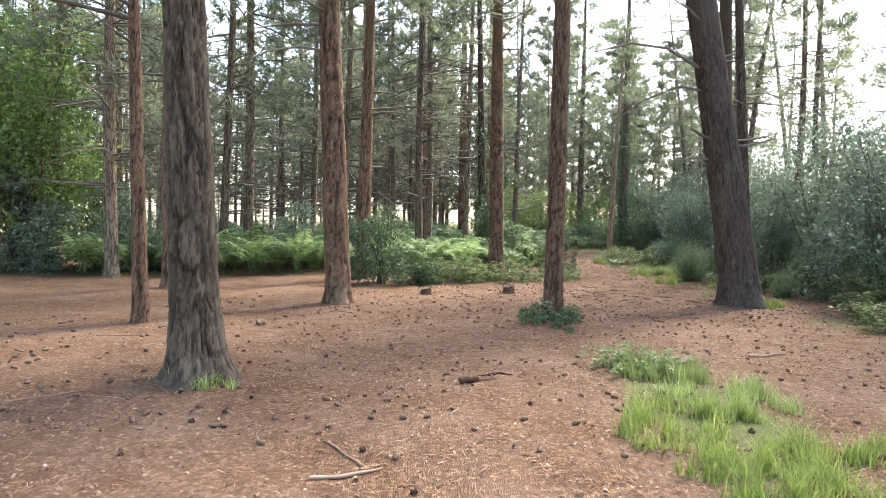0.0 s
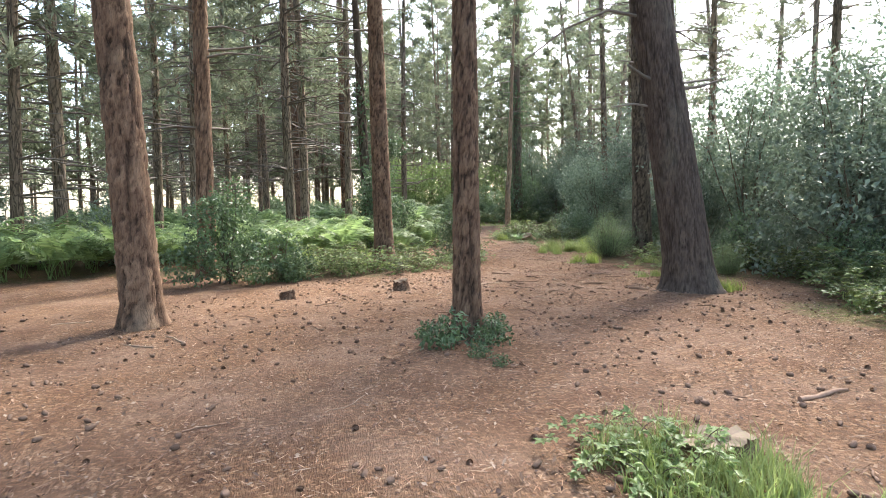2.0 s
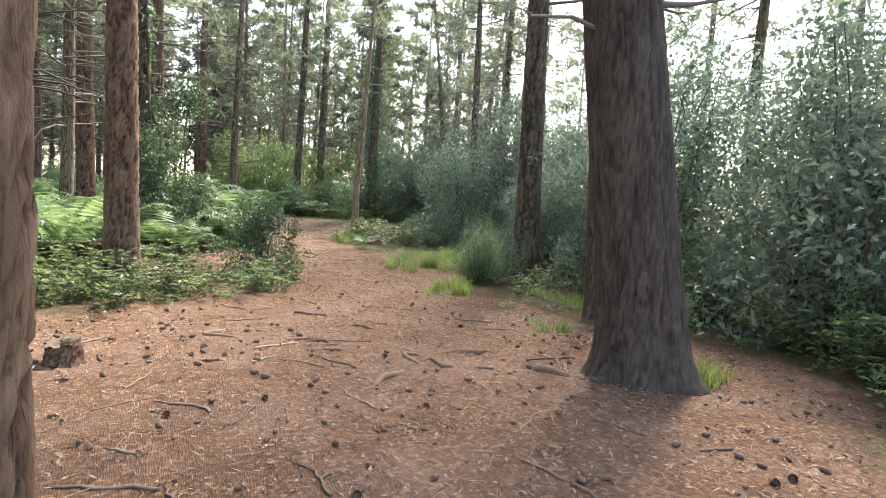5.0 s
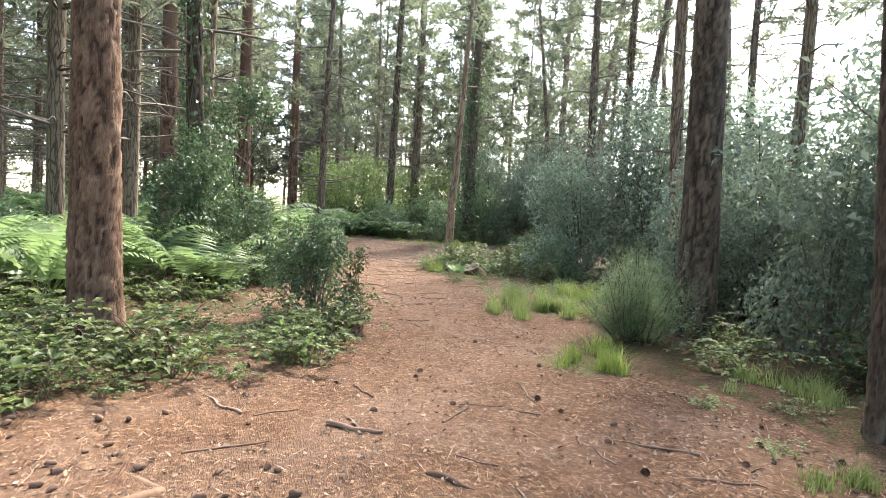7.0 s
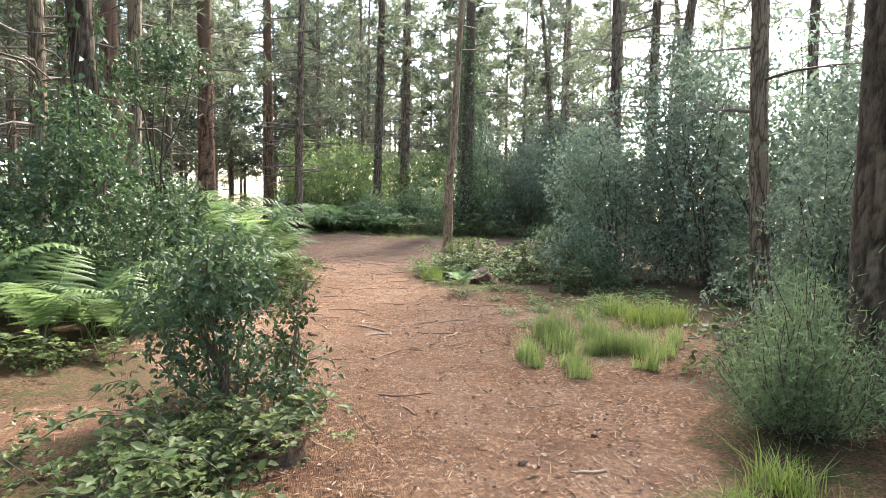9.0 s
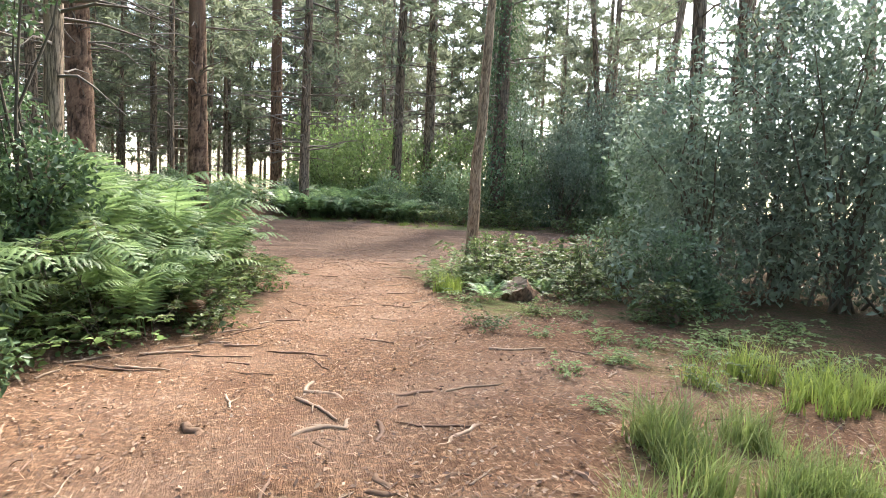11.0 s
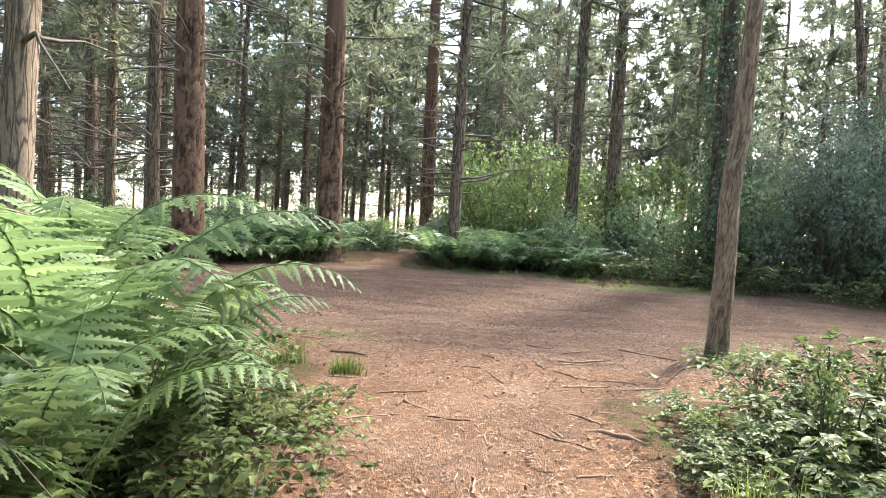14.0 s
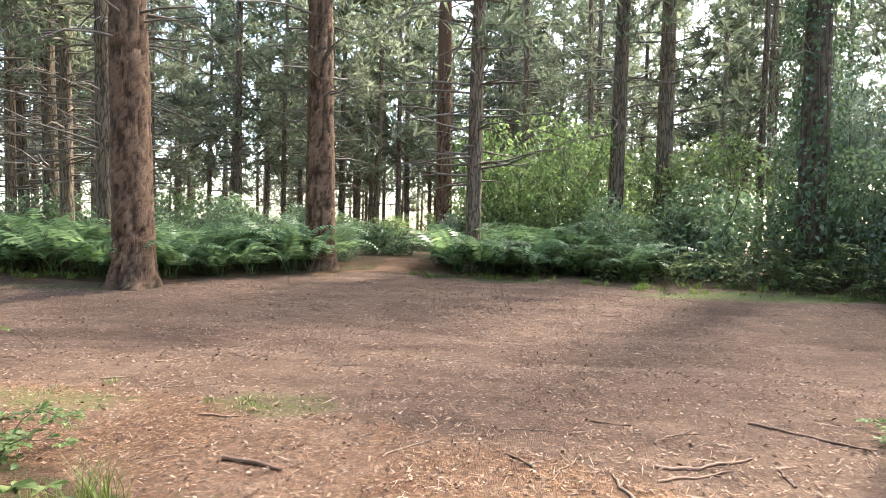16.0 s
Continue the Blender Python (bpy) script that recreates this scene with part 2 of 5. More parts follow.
# Sunlit look of the left-hand tree, put into its leaf green.
LEAF_BRIGHT = leaf_material("sunlit_toned_broad_leaves", (0.06, 0.105, 0.03), (0.14, 0.215, 0.055), (0.26, 0.36, 0.10), 0.5, 0.42, 0.4)
BRAMBLE = leaf_material("bramble_leaves", (0.032, 0.055, 0.02), (0.085, 0.128, 0.044), (0.195, 0.23, 0.075), 0.45, 0.5, 0.28)
FERN = leaf_material("bracken_fronds", (0.085, 0.135, 0.05), (0.18, 0.265, 0.095), (0.29, 0.385, 0.155), 0.5, 0.5, 0.35)
# Darker copy of the bracken green; shade is put into the colour.
FERN_DARK = leaf_material("shaded_bracken_fronds", (0.08, 0.14, 0.06), (0.165, 0.25, 0.105), (0.25, 0.345, 0.145), 0.55, 0.45, 0.35)
FERN_DEAD = leaf_material("dead_bracken_fronds", (0.06, 0.036, 0.022), (0.13, 0.08, 0.045), (0.22, 0.145, 0.08), 0.3, 0.75, 0.15)
GRASS = leaf_material("grass_blades", (0.08, 0.125, 0.025), (0.185, 0.25, 0.05), (0.34, 0.39, 0.10), 0.45, 0.5, 0.3)
GRASS_PALE = leaf_material("dry_green_grass", (0.13, 0.19, 0.05), (0.23, 0.30, 0.085), (0.36, 0.40, 0.15), 0.45, 0.5, 0.3)
GORSE = leaf_material("gorse_needles", (0.08, 0.115, 0.055), (0.145, 0.195, 0.09), (0.22, 0.28, 0.14), 0.45, 0.6, 0.25)
LITTER = island_material("fallen_needles", [(0.20, 0.09, 0.05), (0.34, 0.18, 0.10), (0.38, 0.22, 0.13), (0.44, 0.29, 0.18), (0.26, 0.13, 0.075), (0.48, 0.34, 0.22)])
CHIPS = island_material("bark_chips_and_leaves", [(0.06, 0.036, 0.026), (0.28, 0.18, 0.115), (0.10, 0.06, 0.04), (0.30, 0.20, 0.13), (0.07, 0.045, 0.033), (0.20, 0.12, 0.08), (0.13, 0.08, 0.055), (0.32, 0.24, 0.17)])

# ---------------- mesh helpers ----------------


def mesh_np(name, verts, faces, mat=None, smooth=False, attrs=()):
    """A mesh from arrays: verts (n, 3), faces (m, k) with one k for all, or a list of such arrays."""
    if not isinstance(faces, list):
        faces = [faces]
    faces = [np.asarray(f, dtype=np.int32) for f in faces if len(f)]
    me = bpy.data.meshes.new(name)
    verts = np.asarray(verts, dtype=np.float32)
    me.vertices.add(len(verts))
    me.vertices.foreach_set("co", verts.ravel())
    loops = np.concatenate([f.ravel() for f in faces])
    sizes = np.concatenate([np.full(len(f), f.shape[1]) for f in faces]).astype(np.int32)
    starts = np.concatenate([[0], np.cumsum(sizes)[:-1]]).astype(np.int32)
    me.loops.add(len(loops))
    me.loops.foreach_set("vertex_index", loops)
    me.polygons.add(len(sizes))
    me.polygons.foreach_set("loop_start", starts)
    me.update(calc_edges=True)
    for key, kind, data in attrs:
        a = me.attributes.new(key, kind, "POINT")
        a.data.foreach_set("value" if kind == "FLOAT" else "color", np.asarray(data, dtype=np.float32).ravel())
    if smooth:
        me.polygons.foreach_set("use_smooth", np.ones(len(sizes), dtype=bool))
    if mat:
        me.materials.append(mat)
    return me


def part_mesh(name, me, parent=None, label=""):
    ob = new(name, me)
    if parent:
        ob.parent = parent
    return tagged(ob, label)


class Soup:
    """Collects pieces of geometry into one mesh."""

    def __init__(self):
        self.v, self.f3, self.f4, self.n = [], [], [], 0

    def add(self, v, tris=None, quads=None):
        v = np.asarray(v, dtype=np.float32).reshape(-1, 3)
        if tris is not None and len(tris):
            self.f3.append(np.asarray(tris) + self.n)
        if quads is not None and len(quads):
            self.f4.append(np.asarray(quads) + self.n)
        self.v.append(v)
        self.n += len(v)

    def tube(self, pts, radii, sides=5, cap=True):
        """A tapered tube through the points."""
        pts = np.asarray(pts, dtype=float)
        radii = np.asarray(radii, dtype=float)
        d = np.gradient(pts, axis=0)
        d /= np.linalg.norm(d, axis=1)[:, None] + 1e-9
        ref = np.array([0, 0, 1.0]) if abs(d[:, 2]).mean() < 0.8 else np.array([1.0, 0, 0])
        a = np.cross(d, ref)
        a /= np.linalg.norm(a, axis=1)[:, None] + 1e-9
        b = np.cross(d, a)
        th = np.arange(sides) * 2 * math.pi / sides
        ring = pts[:, None] + radii[:, None, None] * (a[:, None] * np.cos(th)[None, :, None] + b[:, None] * np.sin(th)[None, :, None])
        n = len(pts)
        i = np.arange(n - 1)[:, None] * sides
        j = np.arange(sides)[None]
        k = (j + 1) % sides
        q = np.stack([i + j, i + k, i + sides + k, i + sides + j], -1).reshape(-1, 4)
        self.add(ring.reshape(-1, 3), quads=q)
        if cap:
            for r in (ring[0], ring[-1]):
                self.add(np.concatenate([r, r.mean(0)[None]]), tris=[(s, (s + 1) % sides, sides) for s in range(sides)])

    def leaves(self, base, along, normal, length, width, fold=0.25):
        """Folded diamond leaves: arrays of base points, directions, normals, lengths and widths."""
        along = along / (np.linalg.norm(along, axis=1)[:, None] + 1e-9)
        side = np.cross(along, normal)
        side /= np.linalg.norm(side, axis=1)[:, None] + 1e-9
        up = np.cross(side, along)
        length, width = np.asarray(length)[:, None], np.asarray(width)[:, None]
        tip = base + along * length - up * length * 0.12
        mid = base + along * length * 0.45
        left = mid + side * width * 0.5 + up * width * fold
        right = mid - side * width * 0.5 + up * width * fold
        v = np.stack([base, left, tip, right], 1).reshape(-1, 3)
        o = np.arange(len(base))[:, None] * 4
        self.add(v, tris=np.concatenate([o + np.array([[0, 1, 2]]), o + np.array([[0, 2, 3]])]))

    def ovate(self, base, along, normal, length, width):
        """Rounded leaves with a fold along the midrib."""
        along = along / (np.linalg.norm(along, axis=1)[:, None] + 1e-9)
        side = np.cross(along, normal)
        side /= np.linalg.norm(side, axis=1)[:, None] + 1e-9
        up = np.cross(side, along)
        length, width = np.asarray(length)[:, None], np.asarray(width)[:, None]
        tip = base + along * length - up * length * 0.15
        rows = [base]
        for f, w in ((0.3, 0.5), (0.68, 0.36)):
            c = base + along * length * f
            rows += [c + side * width * w + up * width * 0.16, c - side * width * w + up * width * 0.16]
        rows.append(tip)
        v = np.stack(rows, 1).reshape(-1, 3)
        o = np.arange(len(base))[:, None] * 6
        tri = [(0, 1, 3), (0, 3, 5), (0, 5, 4), (0, 4, 2)]
        self.add(v, tris=np.concatenate([o + np.array([t]) for t in tri]))

    def blades(self, base, along, side, length, width):
        """Thin flat triangles, for needles."""
        a = base - side * width[:, None] * 0.5
        b = base + side * width[:, None] * 0.5
        c = base + along * length[:, None]
        v = np.stack([a, b, c], 1).reshape(-1, 3)
        o = np.arange(len(base))[:, None] * 3
        self.add(v, tris=o + np.array([[0, 1, 2]]))

    def mesh(self, name, mat, smooth=False):
        faces = []
        if self.f3:
            faces.append(np.concatenate(self.f3))
        if self.f4:
            faces.append(np.concatenate(self.f4))
        return mesh_np(name, np.concatenate(self.v), faces, mat, smooth)


def unit(rng, n):
    v = rng.normal(size=(n, 3))
    return v / np.linalg.norm(v, axis=1)[:, None]


def value_noise(x, y, seed=0):
    """Smooth two-dimensional noise in 0..1 for arrays."""
    xi, yi = np.floor(x).astype(np.int64), np.floor(y).astype(np.int64)
    fx, fy = x - xi, y - yi
    fx, fy = fx * fx * (3 - 2 * fx), fy * fy * (3 - 2 * fy)

    def h(a, b):
        k = (a * 374761393 + b * 668265263 + seed * 982451653) & 0xFFFFFFFF
        k = ((k ^ (k >> 13)) * 1274126177) & 0xFFFFFFFF
        return ((k ^ (k >> 16)) & 0xFFFF) / 65535.0
    return (h(xi, yi) * (1 - fx) + h(xi + 1, yi) * fx) * (1 - fy) + (h(xi, yi + 1) * (1 - fx) + h(xi + 1, yi + 1) * fx) * fy


def smooth(a, b, x):
    t = np.clip((x - a) / (b - a), 0, 1)
    return t * t * (3 - 2 * t)


# ---------------- the lie of the land ----------------
PATH = np.array([(0.0, -6.0), (0.03, 0.2), (0.8, 4.8), (2.4, 8.4), (3.1, 11.4), (4.5, 16.6), (4.9, 20.6), (5.0, 24.3), (4.6, 28.0), (3.6, 34.0), (1.8, 42.0)])


def path_distance(x, y):
    best = np.full(np.shape(x), 1e9)
    for a, b in zip(PATH[:-1], PATH[1:]):
        d = b - a
        t = np.clip(((x - a[0]) * d[0] + (y - a[1]) * d[1]) / (d @ d), 0, 1)
        best = np.minimum(best, np.hypot(x - a[0] - t * d[0], y - a[1] - t * d[1]))
    return best


def track_far(x):
    return np.interp(x, [-25, -6, -1.5, 0.5, 2.0, 3.5, 6.0, 9.4, 12.0, 20.0], [34.5, 34.2, 33.9, 35.2, 36.8, 36.6, 36.0, 35.0, 33.4, 31.0])


def track_near(x):
    return np.interp(x, [-25, 2.0, 4.0, 6.0, 8.0, 9.5, 20.0], [27.6, 27.6, 27.2, 26.2, 26.2, 27.4, 27.0])


def land(x, y):
    """The ground's height without its fine relief."""
    z = np.interp(y, [-900, 0, 26, 30, 31.5, 34.0, 38.0, 70, 120, 900], [0, 0, 0, -0.08, -0.06, 0.17, 0.28, -0.3, -6.0, -80.0])
    rut = np.exp(-((y - 30.4 + 0.03 * (x - 4)) / 0.28) ** 2) * 0.05 * smooth(-12, -6, x) * (1 - smooth(12, 18, x))
    side = np.exp(-((y - 29.3 + 0.03 * (x - 4)) / 0.4) ** 2) * 0.03
    return z - rut + side


def relief(x, y):
    return (value_noise(x * 0.8, y * 0.8, 3) - 0.5) * 0.06 + (value_noise(x * 4, y * 4, 5) - 0.5) * 0.025


def gz(x, y):
    a, b = np.array([float(x)]), np.array([float(y)])
    return float((land(a, b) + relief(a, b) * (np.abs(b) < 100))[0])


def clearing(x, y):
    """1 on the bare trodden litter, 0 in the undergrowth."""
    pd = path_distance(x, y)
    wob = (value_noise(x * 0.9, y * 0.9, 11) - 0.5) * 1.0
    half = np.interp(y, [-10, 6, 10, 13.5, 16, 20, 23, 26.5, 27.6, 33, 35.5, 37.5, 42], [12.0, 8.5, 5.0, 2.8, 1.45, 1.35, 1.0, 1.2, 3.0, 3.0, 1.2, 0.6, 0.4])
    half = half + 1.9 * smooth(16.6, 18.0, y) * (1 - smooth(21.8, 23.2, y)) * (x > 4.9)
    lane = 1 - smooth(-0.15, 0.25, pd + wob * 0.4 - half)
    left = (1 - smooth(0.0, 1.0, y + wob - np.interp(x, [-30, -10, -6, -3, 0, 2], [13.5, 13.0, 15.0, 15.0, 14.0, 13.4]))) * (x < 3) * (y > -50)
    cross = smooth(-0.2, 0.2, y - track_near(x) + wob * 0.3) * (1 - smooth(-0.2, 0.2, y - track_far(x) + wob * 0.4)) * (np.abs(x) < 40)
    gap = np.maximum(1 - smooth(0.5, 0.9, np.hypot((x - 2.3) / 0.8, (y - 17.6) / 0.55)), 1 - smooth(0.7, 1.0, np.hypot((x - 3.1) / 1.0 + wob * 0.3, (y - 20.4) / 2.3)))
    right = smooth(5.4, 6.4, x + wob * 0.4 - np.interp(y, [-10, 4, 8, 12, 14], [3.0, 0.8, 0.6, 1.6, 1.4])) * (y < 16)
    return np.clip(np.maximum.reduce([lane * (1 - right), left * (1 - right), cross, gap]), 0, 1)


def build_ground():
    def axis(lo, hi, step, reach):
        core = np.arange(lo, hi + 1e-6, step)
        out = [0.6]
        while sum(out) < reach:
            out.append(out[-1] * 1.35)
        far = np.cumsum(out)
        return np.concatenate([lo - far[::-1], core, hi + far])
    xs, ys = axis(-8, 11, 0.15, 1500), axis(0, 39, 0.15, 1500)
    x, y = np.meshgrid(xs, ys)
    z = land(x, y) + relief(x, y) * (np.abs(y) < 100) * (np.abs(x) < 100)
    c = clearing(x, y)
    z = z + (1 - c) * 0.03 * (np.abs(x) < 60)
    nx, ny = len(xs), len(ys)
    i = (np.arange(ny - 1)[:, None] * nx + np.arange(nx - 1)[None]).ravel()
    quads = np.stack([i, i + 1, i + nx + 1, i + nx], 1)
    track = smooth(0, 0.8, y - track_near(x) - 0.6) * (1 - smooth(-0.6, 0.2, y - track_far(x))) * (np.abs(x) < 40)
    moss = np.zeros_like(x)
    for mx, my, rx, ry, k in MOSSY:
        moss = np.maximum(moss, k * (1 - smooth(0.3, 1.0, np.hypot((x - mx) / rx, (y - my) / ry))))
    cover = np.stack([1 - c, track * 0.9, moss, np.ones_like(x)], -1).reshape(-1, 4)
    open_land = smooth(70, 95, np.hypot(x - 3, y - 20)).ravel()
    me = mesh_np("ground", np.stack([x, y, z], -1).reshape(-1, 3), quads, MAT_GROUND, True,
                 [("cover", "FLOAT_COLOR", cover), ("open_land", "FLOAT", open_land)])
    ob = new("ground", me)
    tagged(ob, "forest floor of orange pine needles, trodden path and sandy cross track", "ground", kind="structure")


MOSSY = [(2.0, 4.6, 0.9, 2.2, 0.6), (6.6, 18.9, 1.3, 1.2, 0.42), (7.6, 20.8, 1.5, 1.6, 0.38), (6.6, 22.9, 0.9, 1.2, 0.42),
         (3.4, 28.4, 1.0, 0.6, 0.42), (1.6, 28.2, 1.6, 0.6, 0.42), (9.0, 34.4, 3.5, 0.9, 0.55), (5.0, 35.6, 2.0, 0.7, 0.45),
         (5.6, 15.6, 0.7, 0.9, 0.5), (6.2, 9.0, 1.2, 2.0, 0.45), (-2.0, 33.4, 3.0, 0.6, 0.4)]
build_ground()

# ---------------- pines ----------------


def trunk_mesh(name, height, r0, lean=(0.0, 0.0), bend=0.0, flare=0.35, sides=14, seed=1, mat=BARK_FAR, near=False, plate_w=0.07, depth=0.018, dense_to=5.5, taper=0.75, buttress=0.0, step=0.04, kinks=((0, 0), (1, 0))):
    """A tapered trunk with a flared foot; near ones carry bark plates in their relief."""
    rng = np.random.default_rng(seed)
    if near:
        low = np.concatenate([np.arange(-0.15, dense_to, step), np.linspace(dense_to, height, 24)])
    else:
        low = np.concatenate([[-0.15, 0.0, 0.08, 0.2, 0.4, 0.8], np.linspace(1.5, height, 16)])
    n = len(low)
    th = np.arange(sides) * 2 * math.pi / sides
    zz, tt = np.meshgrid(low, th, indexing="ij")
    zc = np.clip(zz, 0, None)
    rad = r0 * (1 - taper * (zc / height) ** 1.15) + r0 * flare * np.exp(-zc / 0.16) + r0 * flare * 0.35 * np.exp(-zc / 0.6)
    ph = rng.uniform(0, 6.28, 4)
    lobes = 0.5 * np.sin(3 * tt + ph[0]) + 0.35 * np.sin(5 * tt + ph[1]) + 0.3 * np.sin(2 * tt + ph[2])
    rad = rad + r0 * (0.16 + buttress) * lobes * np.exp(-zc / 0.22)
    rad = rad * (1 + 0.025 * np.sin(2 * tt + zz * 0.8 + ph[3]))
    plate = np.full(zz.shape, 0.6)
    if near:
        # jittered cells, tall and narrow, wrapped round the trunk
        cells = max(6, int(round(2 * math.pi * r0 / plate_w)))
        u = tt / (2 * math.pi) * cells
        v = zz / (plate_w * 3.6)
        warp = (value_noise(u * 1.1, v * 2.0, seed) - 0.5) * 1.0 + (value_noise(u * 2.7, v * 5.0, seed + 9) - 0.5) * 0.5
        u2, v2 = u + warp, v + (value_noise(u * 0.9 + 7, v * 1.3, seed + 1) - 0.5) * 1.1
        iu, iv = np.floor(u2).astype(np.int64), np.floor(v2).astype(np.int64)
        f1, f2 = np.full(u.shape, 9.0), np.full(u.shape, 9.0)
        cellh = np.zeros(u.shape)
        for du in (-1, 0, 1):
            for dv in (-1, 0, 1):
                cu, cv = iu + du, iv + dv
                k = ((cu % cells) * 374761393 + cv * 668265263 + seed * 97) & 0xFFFFFFFF
                k = ((k ^ (k >> 13)) * 1274126177) & 0xFFFFFFFF
                jx, jy = (k & 0xFF) / 255.0, ((k >> 8) & 0xFF) / 255.0
                d = np.hypot(cu + 0.15 + 0.7 * jx - u2, cv + 0.1 + 0.8 * jy - v2)
                nearer = d < f1
                f2 = np.where(nearer, f1, np.minimum(f2, d))
                cellh = np.where(nearer, ((k >> 16) & 0xFF) / 255.0, cellh)
                f1 = np.where(nearer, d, f1)
        cell = smooth(0.02, 0.20, f2 - f1)
        furrow = np.abs(value_noise(u * 1.5 + warp * 0.8, v * 0.55 + 3, seed + 13) - 0.5)
        furrow2 = np.abs(value_noise(u * 2.8 + warp, v * 1.3 + 9, seed + 17) - 0.5)
        wrap = np.minimum(tt, 2 * math.pi - tt)
        fis = np.where(wrap < 0.12, 1.0, smooth(0.015, 0.10, furrow) * (0.55 + 0.45 * smooth(0.01, 0.09, furrow2)))
        ridge = fis * (0.45 + 0.55 * cell)
        rough = value_noise(u * 3.1, v * 3.0, seed + 5) * 0.55 + value_noise(u * 6.3, v * 5.5, seed + 6) * 0.45
        plate = np.clip(ridge * (0.5 + 0.55 * cellh) + 0.5 * (rough - 0.45), 0, 1)
        fade = 1 - smooth(dense_to - 0.5, dense_to + 1, zz)
        rad = rad + fade * depth * (ridge * (0.8 + 0.4 * cellh) - 0.6 + 0.4 * (rough - 0.5))
        plate = plate * fade + 0.55 * (1 - fade)
    px = np.interp(zz, [k[0] for k in kinks], [k[1] for k in kinks]) + lean[0] * zz + bend * np.sin(zz * 0.33 + ph[1]) - bend * math.sin(ph[1])
    py = lean[1] * zz + bend * np.cos(zz * 0.27 + ph[2]) - bend * math.cos(ph[2])
    v3 = np.stack([px + rad * np.cos(tt), py + rad * np.sin(tt), zz], -1).reshape(-1, 3)
    i = np.arange(n - 1)[:, None] * sides
    j = np.arange(sides)[None]
    q = np.stack([i + j, i + (j + 1) % sides, i + sides + (j + 1) % sides, i + sides + j], -1).reshape(-1, 4)

    def centre(z):
        return np.array([lean[0] * z + bend * math.sin(z * 0.33 + ph[1]) - bend * math.sin(ph[1]),
                         lean[1] * z + bend * math.cos(z * 0.27 + ph[2]) - bend * math.cos(ph[2]), z])

    def radius(z):
        return r0 * (1 - taper * (z / height) ** 1.15)
    return mesh_np(name, v3, q, mat, True, [("plate", "FLOAT", plate.ravel())]), centre, radius


def needle_spray(soup, rng, p, along, size, count, width):
    """One tuft of needles round a twig's end."""
    d = unit(rng, count) * 0.9 + along[None]
    d /= np.linalg.norm(d, axis=1)[:, None]
    side = np.cross(d, unit(rng, count))
    side /= np.linalg.norm(side, axis=1)[:, None] + 1e-9
    base = p[None] + along[None] * rng.uniform(-0.5, 0.5, (count, 1)) * size * 1.2
    soup.blades(base, d, side, rng.uniform(0.6, 1.0, count) * size, rng.uniform(0.8, 1.4, count) * width * size)


def pine_limbs(centre, radius, height, seed, dead_from=2.2, live_from=6.5, dead=38, live=34, sprays=13, needles=9, reach=2.6, droop=0.35, spray=0.46, width=0.075, single=False):
    """Dead lower branches and the live crown of a pine, as two meshes."""
    rng = np.random.default_rng(seed)
    dry, wood, green = [], Soup(), Soup()
    for k in range(dead):
        z = rng.uniform(dead_from, live_from + 2.0)
        a = rng.uniform(0, 6.283)
        ln = rng.uniform(0.3, 1.0) ** 1.2 * reach * 0.9
        c = centre(z)
        out = np.array([math.cos(a), math.sin(a), 0])
        s = np.linspace(0, 1, 4)
        sag = rng.uniform(-0.1, 0.45)
        wob = rng.normal(0, 0.04, (4, 3)) * s[:, None] * ln
        pts = c + out * (radius(z) * 0.6 + s[:, None] * ln) + np.array([0, 0, 1]) * (0.12 * s - sag * s * s)[:, None] * ln + wob
        if single or not dry:
            dry.append(Soup())
        dry[-1].tube(pts, np.interp(s, [0, 1], [0.016 + 0.008 * ln, 0.006]), 4 if single else 3, False)
        for m in range(int(rng.integers(1, 4))):
            q = pts[int(rng.integers(1, 3))]
            dv = out * 0.6 + unit(rng, 1)[0] * 0.7
            e = q + dv * rng.uniform(0.15, 0.5) * ln * 0.6
            dry[-1].tube(np.array([q, e]), [0.007, 0.003], 3, False)
    for k in range(live):
        f = (k + rng.uniform(0, 1)) / live
        z = live_from + (height - live_from) * f ** 0.9
        a = rng.uniform(0, 6.283)
        ln = reach * (1.15 - 0.75 * f) * rng.uniform(0.55, 1.15)
        c = centre(z)
        out = np.array([math.cos(a), math.sin(a), 0])
        s = np.linspace(0, 1, 4)
        rise = 0.45 * f - droop * (1 - f) * rng.uniform(0.2, 1.5)
        wob = rng.normal(0, 0.05, (4, 3)) * s[:, None] * ln
        pts = c + out * (s[:, None] * ln) + np.array([0, 0, 1]) * (rise * s - 0.12 * s * s)[:, None] * ln + wob
        wood.tube(pts, np.interp(s, [0, 1], [0.018 + 0.008 * ln, 0.005]), 3, False)
        for m in range(sprays):
            t = rng.uniform(0.3, 1.0)
            i = min(2, int(t * 3))
            p = pts[i] + (pts[i + 1] - pts[i]) * (t * 3 - i)
            offs = unit(rng, 1)[0] * np.array([1, 1, 0.55]) * ln * 0.32 * rng.uniform(0.2, 1)
            needle_spray(green, rng, p + offs, out * 0.5 + offs / (ln + 1e-6) * 1.5 + np.array([0, 0, 0.15]), spray * rng.uniform(0.8, 1.25), needles, width)
    return dry, wood, green


